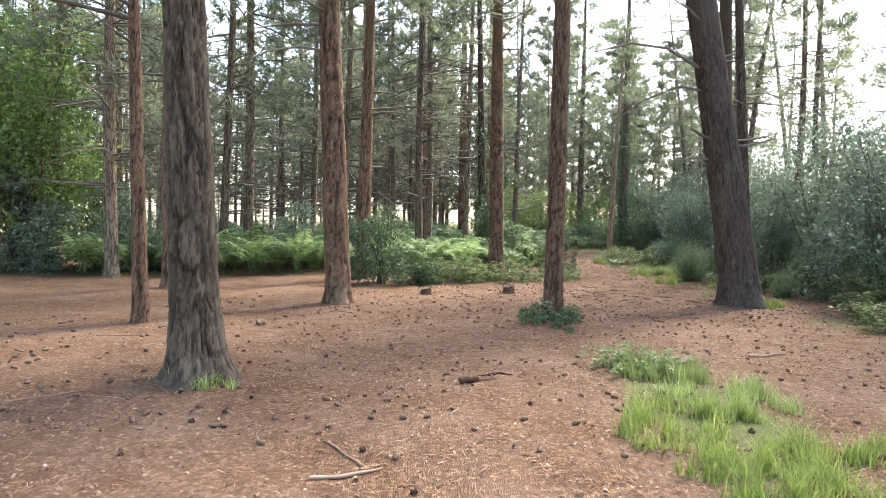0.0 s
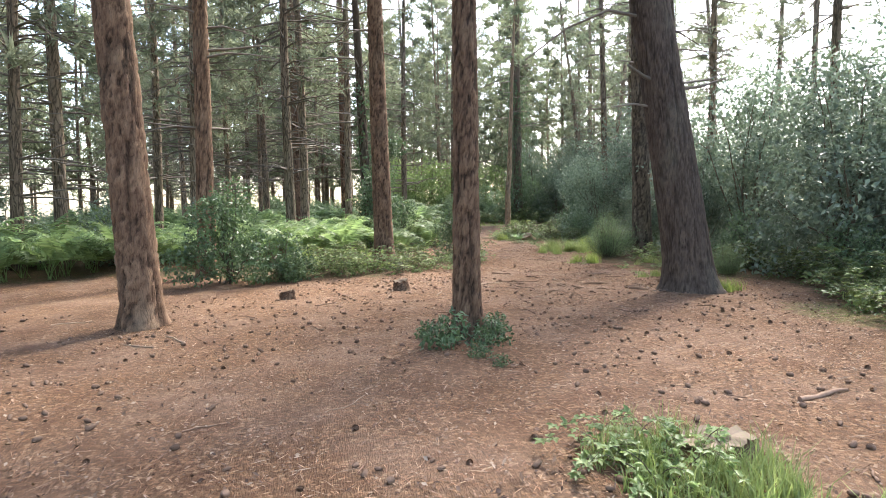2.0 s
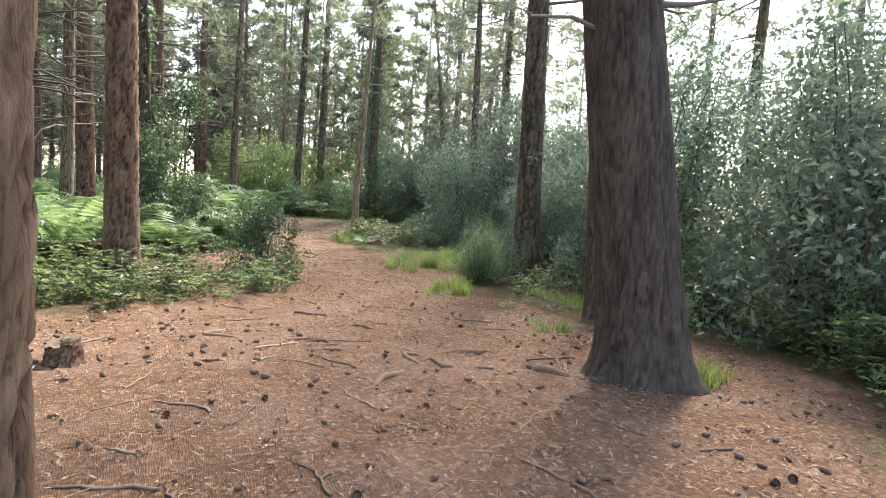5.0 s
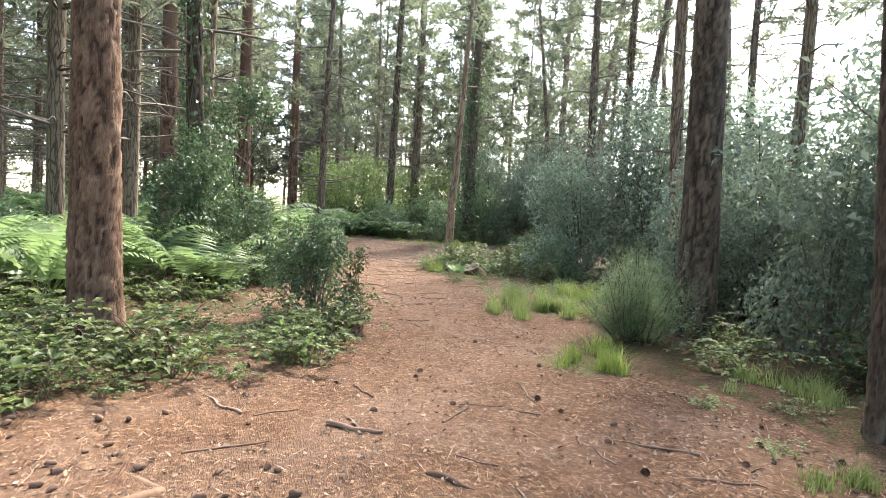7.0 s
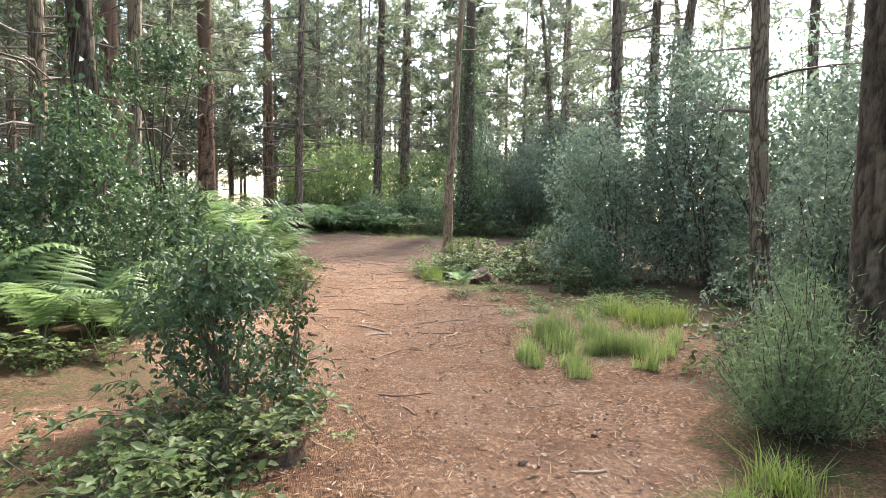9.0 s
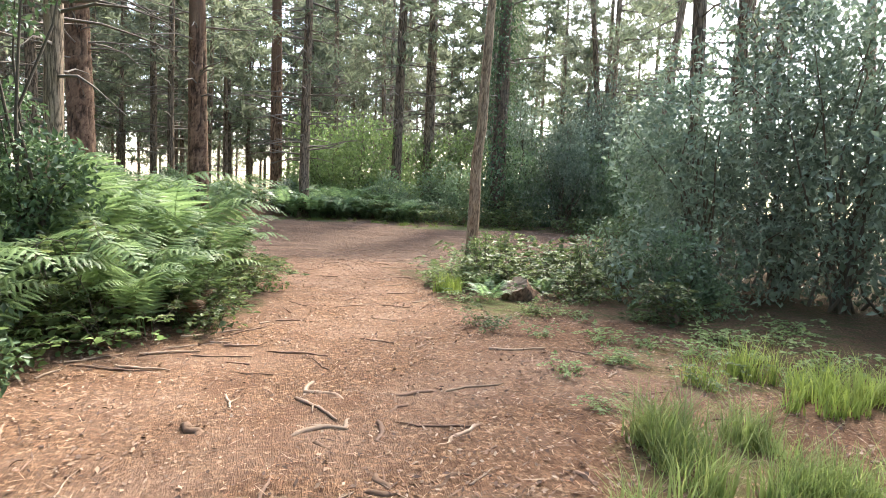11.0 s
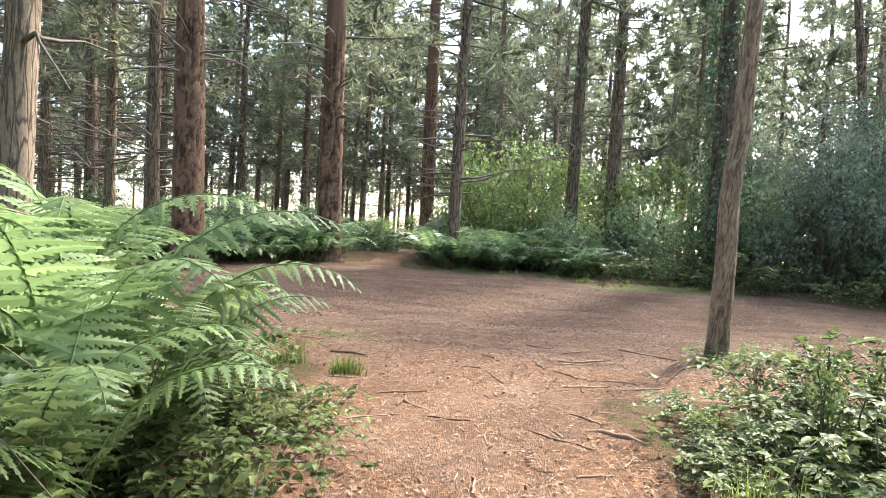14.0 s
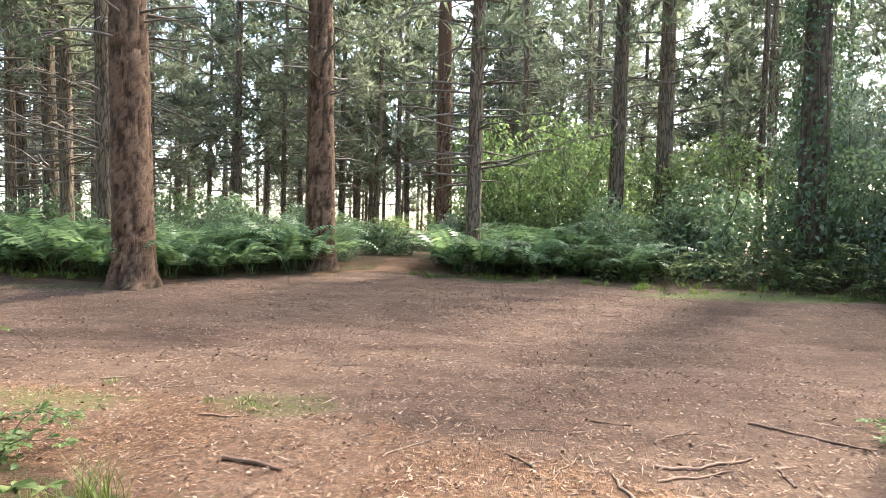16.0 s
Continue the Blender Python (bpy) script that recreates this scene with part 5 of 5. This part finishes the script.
for k, (x, y) in enumerate(spots + more):
    s = rng.uniform(0.8, 1.15) if y < 60 else rng.uniform(0.7, 0.95)
    copy_thing(stand[k % 4] if y < 48 and x > -16 else distant[k % 2], pose(x, y, gz(x, y) - 0.05, rng.normal(0, 0.8), rng.normal(0, 0.8), rng.uniform(0, 360)) @ Matrix.Diagonal((s, s, rng.uniform(0.9, 1.1), 1)))
lone = [pine("pine_tree", 10.0, 20.4, 15, 0.13, "slender pine at the wood's bright edge", 35, bend=0.14, lean=(-0.03, 0.01), dead=26, live_from=5.5, dead_from=2.5, live=26, sprays=10, needles=8, foliage=NEEDLES_PALE, reach=2.0),
        pine("pine_tree", 13.0, 27.0, 17, 0.15, "pale pine leaning at the wood's bright edge", 36, bend=0.1, lean=(0.10, 0.0), dead=22, live_from=6, dead_from=3, live=26, sprays=10, needles=8, foliage=NEEDLES_PALE, reach=2.2)]
for k, (x, y) in enumerate(EDGE):
    s = rng.uniform(0.85, 1.15)
    copy_thing(lone[k % 2] if k % 3 else stand[k % 4], pose(x, y, gz(x, y) - 0.05, 0, 0, rng.uniform(0, 360)) @ Matrix.Diagonal((s, s, rng.uniform(0.9, 1.1), 1)))
for k, (x, y) in enumerate(sprinkle(8, 30, 42, 78, 34, 2.4, keep=EDGE + PLANTED + OWN)):
    copy_thing(distant[k % 2], pose(x, y, gz(x, y) - 0.05, 0, 0, rng.uniform(0, 360)) @ Matrix.Scale(rng.uniform(0.75, 1.0), 4))
for k, (x, y) in enumerate(sprinkle(-1, 6, 50, 74, 9, 2.0, keep=EDGE + PLANTED + OWN)):
    copy_thing(distant[k % 2], pose(x, y, gz(x, y) - 0.05, 0, 0, rng.uniform(0, 360)) @ Matrix.Diagonal((0.9, 0.9, rng.uniform(0.8, 1.0), 1)))
# pines behind the walker and to both sides close the place
behind = sprinkle(-24, 26, -26, -7, 15, 3.8) + sprinkle(-26, -10, -6, 13, 8, 3.6) + sprinkle(14, 26, -6, 9, 3, 4.4)
for k, (x, y) in enumerate(behind):
    copy_thing(distant[k % 2], pose(x, y, gz(x, y) - 0.05, 0, 0, rng.uniform(0, 360)))


def ivy(parent_name, x, y, r, z0, z1, lean, n, seed, label, spread=0.16):
    """Ivy that clothes a trunk."""
    rg = np.random.default_rng(seed)
    a = rg.uniform(0, 6.283, n)
    z = z0 + (z1 - z0) * rg.uniform(0, 1, n) ** 0.9
    keep = value_noise(a * 2.2, z * 1.6, seed) > 0.3
    a, z = a[keep], z[keep]
    m = len(a)
    d = np.stack([np.cos(a), np.sin(a), np.zeros(m)], 1)
    rr = r + spread * rg.uniform(0.1, 1, m) * (0.5 + value_noise(a * 1.5, z * 1.1, seed + 3))
    p = d * rr[:, None] + np.stack([lean[0] * z, lean[1] * z, z], 1)
    top = new("ivy")
    top.matrix_world = pose(x, y, gz(x, y))
    soup = Soup()
    ln = rg.uniform(0.06, 0.11, m)
    soup.leaves(p, unit(rg, m) * 0.6 + np.array([0, 0, -0.8]) + d * 0.3, d + unit(rg, m) * 0.5, ln, ln * 0.8)
    part_mesh("foliage", soup.mesh("foliage", HOLLY), top)
    for k in range(5):
        vine = Soup()
        zz = np.linspace(0, z1 * 0.9, 9)
        aa = rg.uniform(0, 6.283) + np.cumsum(rg.normal(0, 0.25, 9))
        vine.tube(np.stack([np.cos(aa) * (r + 0.02) + lean[0] * zz, np.sin(aa) * (r + 0.02) + lean[1] * zz, zz], 1), np.linspace(0.015, 0.006, 9), 4, False)
        part_mesh("vine", vine.mesh("vine", STEM_MAT), top)
    return tagged(top, label, "ivy", "ivy")


pine("pine_tree", 10.6, 36.2, 18, 0.25, "pine trunk thickly clothed in dark ivy", 41, mat=BARK_DARK, near=True, sides=40, step=0.06, dead=16, live_from=7, dead_from=4, **CROWN)
ivy("pine_tree", 10.6, 36.2, 0.27, 0.2, 8.0, (0, 0), 5200, 42, "dark ivy clothing a pine trunk", 0.45)
pine("pine_tree", 1.43, 21.9, 17, 0.145, "pine trunk with a strand of ivy above bracken", 43, lean=(-0.035, 0), mat=BARK_DARK, near=True, sides=48, step=0.06, dead=18, live_from=7, dead_from=3.5, **CROWN)
ivy("pine_tree", 1.43, 21.9, 0.15, 0.5, 5.0, (-0.035, 0), 900, 44, "ivy strand climbing a pine trunk", 0.12)

# ---------------- stumps, roots, sticks, cones and litter ----------------


def stump(x, y, r, h, seed, label, tilt=4, mossy=False):
    rg = np.random.default_rng(seed)
    top = new("tree_stump")
    top.matrix_world = pose(x, y, gz(x, y) - 0.02, rg.normal(0, tilt), rg.normal(0, tilt), 0)
    sides, rings = 40, 14
    th = np.arange(sides) * 2 * math.pi / sides
    zz = np.linspace(-0.06, h, rings)
    rr = r * (1 + 0.35 * np.exp(-np.clip(zz, 0, 9) / 0.06))[:, None] * (1 + 0.06 * np.sin(3 * th + seed) + 0.04 * np.sin(7 * th + 2 * seed))[None]
    rr = rr + rg.normal(0, 0.006, rr.shape)
    zt = np.repeat(zz[:, None], sides, 1)
    zt[-1] += rg.normal(0, 0.008, sides) + 0.02 * np.sin(th + seed)
    v = np.stack([rr * np.cos(th), rr * np.sin(th), zt], -1).reshape(-1, 3)
    i = np.arange(rings - 1)[:, None] * sides
    j = np.arange(sides)[None]
    q = np.stack([i + j, i + (j + 1) % sides, i + sides + (j + 1) % sides, i + sides + j], -1).reshape(-1, 4)
    me = mesh_np("bark", v, q, BARK_NEAR, True, [("plate", "FLOAT", rg.uniform(0, 1, len(v)))])
    part_mesh("bark", me, top)
    soup = Soup()
    for a, b in ((0.0, 0.5), (0.5, 0.99)):
        ra, rb = rr[-1] * a, rr[-1] * b
        za, zb = zt[-1] - 0.012 * (1 - a), zt[-1] - 0.012 * (1 - b) + 0.003
        va = np.stack([ra * np.cos(th), ra * np.sin(th), za + rg.normal(0, 0.0006, sides)], 1)
        vb = np.stack([rb * np.cos(th), rb * np.sin(th), zb], 1)
        soup.add(np.concatenate([va, vb]), quads=[(k, (k + 1) % sides, sides + (k + 1) % sides, sides + k) for k in range(sides)])
    part_mesh("sawn_top", soup.mesh("sawn_top", STUMP_TOP), top, "weathered sawn wood")
    return tagged(top, label, "tree stump", "tree stumps")


stump(1.36, 12.5, 0.105, 0.17, 51, "small sawn pine stump in needle litter")
stump(-0.33, 12.25, 0.095, 0.13, 52, "small weathered stump with a split top", 9)
stump(2.3, 6.05, 0.17, 0.11, 53, "low mossy stump behind green grass")
stump(3.62, 16.95, 0.15, 0.13, 54, "low sawn stump under bramble leaves")
stump(7.1, 23.55, 0.18, 0.26, 55, "leaning weathered stump beside the path", 12)
stump(0.0 - 2.35, 8.35 - 0.3, 0.05, 0.07, 56, "tiny broken stump in needle litter")


def stick(name, x, y, length, r, az, seed, label, mat=STICK_WOOD, bend=0.15, fork=True, lift=0.4, group="fallen sticks"):
    rg = np.random.default_rng(seed)
    n = 9
    s = np.linspace(-0.5, 0.5, n)
    a = radians(az)
    wx = np.cumsum(rg.normal(0, bend, n)) * length / n
    px, py = s * length * math.cos(a) - wx * math.sin(a), s * length * math.sin(a) + wx * math.cos(a)
    pz = np.array([gz(x + u, y + v) - gz(x, y) for u, v in zip(px, py)]) + r * lift + np.abs(np.sin(s * 5 + seed)) * r * 0.4
    soup = Soup()
    rad = r * np.interp(s, [-0.5, 0.2, 0.5], [1.0, 0.8, 0.45]) * (1 + rg.normal(0, 0.09, n))
    pts = np.stack([px, py, pz], 1)
    soup.tube(pts, rad, 7)
    if fork:
        k = int(rg.integers(3, 7))
        d = radians(az + rg.choice([-1, 1]) * rg.uniform(25, 60))
        e = pts[k] + np.array([math.cos(d), math.sin(d), 0.05]) * length * rg.uniform(0.15, 0.35)
        soup.tube(np.array([pts[k], (pts[k] + e) / 2 + rg.normal(0, 0.01, 3), e]), [r * 0.6, r * 0.45, r * 0.25], 5)
    ob = new(name, soup.mesh(name, mat, True))
    ob.location = (x, y, gz(x, y))
    return tagged(ob, label, "root" if name == "surface_root" else "stick", group)



def root(x0, y0, x1, y1, r, seed, label, mat=ROOT_WOOD, dips=1.5):
    """A gnarled surface root that rises from the litter and dips back into it."""
    rg = np.random.default_rng(seed)
    n = 22
    s = np.linspace(0, 1, n)
    length = math.hypot(x1 - x0, y1 - y0)
    wob = np.interp(s, np.linspace(0, 1, 7), np.concatenate([[0], rg.normal(0, 0.075, 5), [0]])) * length
    px = (x1 - x0) * s - (y1 - y0) / length * wob
    py = (y1 - y0) * s + (x1 - x0) / length * wob
    r = r * 0.85
    rad = r * (1 + np.interp(s, np.linspace(0, 1, 12), rg.normal(0, 0.2, 12))) * np.interp(s, [0, 0.05, 0.85, 1], [0.8, 1, 0.8, 0.45])
    sink = -r * 0.35 + r * 0.75 * np.cos((s * dips + rg.uniform(0, 1)) * 6.283)
    pz = np.array([gz(x0 + u, y0 + v) - gz(x0, y0) for u, v in zip(px, py)]) + sink
    pz[0], pz[-1] = pz[0] - r, pz[-1] - r
    soup = Soup()
    soup.tube(np.stack([px, py, pz], 1), rad, 9)
    ob = new("surface_root", soup.mesh("surface_root", mat, True))
    ob.location = (x0, y0, gz(x0, y0))
    return tagged(ob, label, "root", "surface roots")


root(4.05, 12.33, 4.7, 12.28, 0.036, 1, "dark gnarled root arching out of the litter", dips=0.9)
root(3.35, 11.6, 3.98, 12.28, 0.032, 2, "brown surface root across the path")
root(3.88, 12.12, 4.45, 11.85, 0.026, 3, "dark surface root near the massive pine")
root(2.88, 13.05, 3.32, 12.85, 0.022, 5, "short brown surface root in litter", dips=0.9)
root(2.25, 13.68, 2.62, 12.85, 0.028, 6, "thick brown root half buried in litter", dips=1.1)
root(3.68, 13.45, 3.9, 13.22, 0.022, 7, "short dark root end in litter", dips=0.6)
root(3.12, 12.56, 3.36, 12.52, 0.02, 8, "short dark root end in litter", dips=0.6)
root(2.22, 12.36, 2.42, 12.33, 0.02, 9, "short dark root end in litter", dips=0.6)
root(5.2, 12.02, 4.9, 11.55, 0.022, 10, "brown surface root beside the massive pine")
root(5.28, 11.62, 4.85, 11.80, 0.075, 16, "thick root spreading from the massive pine", BARK_ROOT, 0.5)
root(5.30, 11.40, 4.92, 11.42, 0.06, 17, "thick root spreading from the massive pine", BARK_ROOT, 0.5)
root(5.15, 11.5, 4.75, 11.75, 0.05, 11, "thick root spreading from the massive pine", dips=0.5)
stick("fallen_stick", 2.85, 12.72, 0.42, 0.011, 22, 41, "thin pale stick in needle litter", PALE_WOOD)
stick("fallen_stick", 5.05, 11.75, 0.35, 0.016, 65, 42, "pale broken stick at the massive pine's foot", PALE_WOOD, fork=False)
root(5.85, 25.73, 6.62, 25.72, 0.024, 12, "long brown root across the path", STICK_WOOD, 0.8)
root(6.08, 26.18, 6.3, 25.8, 0.02, 13, "long brown root across the path", STICK_WOOD, 0.8)
root(5.7, 25.34, 6.25, 25.22, 0.026, 14, "long brown root across the path", STICK_WOOD, 0.8)
root(4.45, 25.8, 4.92, 25.15, 0.015, 15, "thin brown root bending through dry litter", STICK_WOOD, 0.9)
KNOT = "knotted roots across the trodden path"
root(4.58, 19.67, 4.92, 19.12, 0.024, 21, KNOT, ROOT_WOOD, 0.7)
root(4.79, 19.09, 5.32, 19.19, 0.017, 22, KNOT, ROOT_WOOD, 0.8)
root(4.47, 19.72, 4.84, 19.97, 0.018, 23, KNOT, PALE_WOOD, 0.7)
root(4.90, 20.31, 5.40, 20.38, 0.017, 24, KNOT, STICK_WOOD, 0.9)
root(4.94, 19.90, 4.98, 19.55, 0.016, 25, KNOT, STICK_WOOD, 0.7)
root(4.60, 20.62, 4.76, 20.10, 0.017, 26, KNOT, PALE_WOOD, 0.8)
root(4.73, 19.51, 4.95, 19.45, 0.013, 27, KNOT, STICK_WOOD, 0.6)
root(5.20, 19.56, 5.53, 19.82, 0.015, 28, KNOT, PALE_WOOD, 0.7)
root(5.36, 19.41, 5.52, 19.50, 0.013, 29, KNOT, STICK_WOOD, 0.6)
root(5.15, 20.18, 5.02, 20.02, 0.012, 30, KNOT, STICK_WOOD, 0.6)
root(6.02, 20.80, 6.32, 21.00, 0.014, 31, "short brown root at the path's edge", STICK_WOOD, 0.7)
root(4.30, 22.38, 4.68, 22.46, 0.016, 32, "dark root across the trodden path", ROOT_WOOD, 0.7)
root(5.78, 19.14, 5.96, 18.93, 0.014, 33, "short brown root at the path's edge", STICK_WOOD, 0.7)
root(3.93, 19.88, 4.04, 19.72, 0.03, 34, "stubby brown root beside the path", ROOT_WOOD, 0.6)
root(3.09, 12.90, 3.28, 12.70, 0.026, 35, "thick dark root end in litter", dips=0.6)
root(4.90, 13.45, 5.45, 13.08, 0.010, 36, "thin brown root in litter", STICK_WOOD, 0.8)
stick("fallen_stick", 4.6, 20.1, 0.45, 0.012, -60, 12, "grey stick lying on the path", PALE_WOOD)
stick("fallen_stick", 3.75, 22.0, 0.5, 0.011, 20, 13, "pale stick at the bracken's edge", PALE_WOOD, fork=False)
root(0.24, 5.30, 0.80, 5.82, 0.034, 61, "dark red rotten branch in needle litter", ROTTEN, 0.8)
root(0.30, 5.62, 0.72, 5.66, 0.022, 62, "dark red rotten branch in needle litter", ROTTEN, 0.7)
stick("fallen_stick", 0.26, 5.28, 0.17, 0.032, 25, 15, "rotten red-brown wood lump in needle litter", ROTTEN, fork=False, lift=0.7)
stick("fallen_stick", -0.47, 3.37, 0.4, 0.011, 26, 14, "pale broken stick in needle litter", PALE_WOOD, fork=False, lift=0.8)
stick("fallen_stick", 3.55, 6.7, 0.45, 0.019, 8, 16, "thick brown stick in needle litter", fork=False)
stick("fallen_stick", 3.7, 27.25, 0.4, 0.016, -15, 17, "dark bark stick on the track's verge", fork=False)
stick("fallen_stick", 6.1, 27.6, 0.6, 0.011, 14, 18, "dark bent stick on the track's verge", bend=0.3)
stick("fallen_stick", 6.9, 28.2, 0.7, 0.011, -35, 19, "dark thin stick on the track's verge", bend=0.3)
stick("fallen_stick", 5.9, 26.5, 0.5, 0.011, 25, 21, "root-like stick on the path", PALE_WOOD, bend=0.2)
stick("fallen_stick", 4.5, 16.0 + 1.8, 0.4, 0.009, 5, 22, "thin stick across the path")
stick("fallen_stick", -0.55, 3.0, 0.45, 0.007, 8, 23, "thin pale stick in needle litter", PALE_WOOD, fork=False)
stick("fallen_stick", -2.9, 4.6, 0.6, 0.007, 35, 24, "thin dark twig beside a pine's foot")
stick("fallen_stick", 3.4, 11.9 + 2.2, 0.35, 0.017, -30, 25, "short dark stick on the path", fork=False)


for k in range(16):
    a, b = rng.uniform(0, 1), rng.normal(0, 0.22)
    stick("fallen_stick", 3.2 + a * 1.1 + b, 20.9 + a * 1.9 - b * 0.4, rng.uniform(0.15, 0.45), rng.uniform(0.004, 0.010), rng.uniform(-30, 70), 700 + k, "dry brown stick lying beside the bracken", (STICK_WOOD, PALE_WOOD)[k % 2], bend=0.2, fork=k % 3 == 0, lift=0.8)


def bare(x, y):
    return float(clearing(np.array([x]), np.array([y]))[0]) > 0.6


for k, (x, y) in enumerate(sprinkle(-4.5, 6.5, 2.0, 33.0, 90, 0.3, bare) + sprinkle(2.4, 8.2, 16.5, 28.5, 95, 0.2, bare) + sprinkle(1.8, 5.6, 10.0, 15.0, 40, 0.25, bare)):
    stick("fallen_stick", x, y, rng.uniform(0.14, 0.5), rng.uniform(0.004, 0.010), rng.uniform(0, 180), 400 + k, "thin dry twig in needle litter", (STICK_WOOD, PALE_WOOD, STICK_WOOD)[k % 3], bend=0.25, fork=k % 2 == 0)


def cone_mesh():
    """A pine cone lying on its side, with raised scales."""
    soup = Soup()
    rings, per = 8, 8
    core = []
    for k in range(rings):
        t = (k + 0.5) / rings
        r = 0.021 * math.sin(math.pi * min(1, t * 0.92 + 0.08)) ** 0.7
        for j in range(per):
            a = (j + 0.5 * (k % 2)) * 2 * math.pi / per
            c = np.array([t * 0.055 - 0.0275, r * math.cos(a), r * math.sin(a)])
            o = np.array([0, math.cos(a), math.sin(a)])
            tan = np.array([0, -math.sin(a), math.cos(a)])
            tip = c + o * 0.008 + np.array([0.006, 0, 0])
            soup.add([c - tan * 0.008 - np.array([0.006, 0, 0]), c + tan * 0.008 - np.array([0.006, 0, 0]), tip + tan * 0.005, tip - tan * 0.005], quads=[(0, 1, 2, 3)])
    x = np.linspace(-0.0275, 0.0275, 7)
    soup.tube(np.stack([x, x * 0, x * 0], 1), [0.004, 0.014, 0.018, 0.019, 0.016, 0.011, 0.003], 7)
    return soup.mesh("pine_cone", CONE_MAT)


CONE = cone_mesh()
for k, (x, y) in enumerate(sprinkle(-4.5, 6.5, 2.2, 17.0, 270, 0.14, lambda x, y: bare(x, y) and path_distance(np.array([x]), np.array([y]))[0] < 5)):
    ob = new("pine_cone", CONE)
    s = rng.uniform(0.5, 0.85)
    ob.matrix_world = pose(x, y, gz(x, y) + 0.012 * s, rng.uniform(0, 360), rng.uniform(-20, 20), rng.uniform(0, 360)) @ Matrix.Scale(s, 4)
    tagged(ob, "small brown pine cone lying in needle litter", "pine cone", "pine cones")


def cone_litter(n, box, seed, label):
    """More cones than one could count, as small knobbly lumps in one mesh."""
    rg = np.random.default_rng(seed)
    x, y = rg.uniform(box[0], box[1], n * 4), rg.uniform(box[2], box[3], n * 4)
    ok = (clearing(x, y) > 0.6) & (path_distance(x, y) < 7) & (value_noise(x * 0.9, y * 0.9, seed) > 0.35)
    x, y = x[ok][:n], y[ok][:n]
    z = land(x, y) + relief(x, y)
    soup = Soup()
    for px, py, pz in zip(x, y, z):
        r = rg.uniform(0.010, 0.021)
        a = rg.uniform(0, 6.283)
        d = np.array([math.cos(a), math.sin(a), rg.normal(0, 0.25)])
        t = np.linspace(-1, 1, 5)
        pts = np.array([px, py, pz + r * 0.75]) + d * (t * r * 1.5)[:, None]
        soup.tube(pts, r * np.array([0.35, 0.95, 0.8, 0.9, 0.25]) * rg.uniform(0.85, 1.15, 5), 6)
    return tagged(new("cone_litter", soup.mesh("cone_litter", CONE_MAT)), label, "litter", kind="stuff")


def litter(name, n, length, width, mat, seed, label, box, flat=0.25, near=3.6):
    """Loose needles and chips strewn on the bare floor, as one object."""
    rg = np.random.default_rng(seed)
    x, y = rg.uniform(box[0], box[1], n * 3), rg.uniform(box[2], box[3], n * 3)
    ok =  (path_distance(x, y) < near * rg.uniform(0.3, 1, n * 3)) & (value_noise(x * 2.3, y * 2.3, seed) > 0.25)
    x, y = x[ok][:n], y[ok][:n]
    m = len(x)
    z = land(x, y) + relief(x, y)
    az = rg.uniform(0, 6.283, m)
    d = np.stack([np.cos(az), np.sin(az), rg.normal(0, flat, m)], 1)
    s = np.stack([-np.sin(az), np.cos(az), rg.normal(0, flat, m)], 1)
    ln, wd = rg.uniform(length[0], length[1], m)[:, None], rg.uniform(width[0], width[1], m)[:, None]
    c = np.stack([x, y, z + np.abs(d[:, 2]) * ln[:, 0] * 0.5 + 0.006], 1)
    v = np.stack([c - d * ln / 2, c + s * wd / 2 + np.array([0, 0, 1]) * wd * 0.25, c + d * ln / 2, c - s * wd / 2], 1).reshape(-1, 3)
    o = np.arange(m)[:, None] * 4
    ob = new(name, mesh_np(name, v, np.concatenate([o + np.array([[0, 1, 2]]), o + np.array([[0, 2, 3]])]), mat))
    return tagged(ob, label, "litter", kind="stuff")


litter("needle_litter", 62000, (0.035, 0.085), (0.0016, 0.0038), LITTER, 601, "loose orange pine needles on the trodden floor", (-6, 8, 1, 34), 0.2, 5.5)
litter("bark_chips", 70000, (0.012, 0.042), (0.007, 0.022), CHIPS, 602, "scattered bark chips and dry leaf scraps", (-6, 8, 1, 34), 0.3, 6.0)
litter("twig_litter", 9000, (0.06, 0.18), (0.004, 0.009), CHIPS, 603, "scattered small dry twigs", (-6, 8, 1, 35), 0.1, 6.0)
litter("track_chips", 26000, (0.012, 0.05), (0.006, 0.02), CHIPS, 604, "dark bark crumbs strewn over the cross track", (-5, 12, 27, 36.5), 0.25, 60.0)
litter("verge_chips", 12000, (0.015, 0.06), (0.006, 0.02), CHIPS, 605, "dry leaf scraps under the shrubs' edge", (5, 9, 5, 27), 0.25, 60.0)
cone_litter(1000, (-6, 7, 1.5, 14.5), 606, "small dark pine cones strewn thickly in litter")
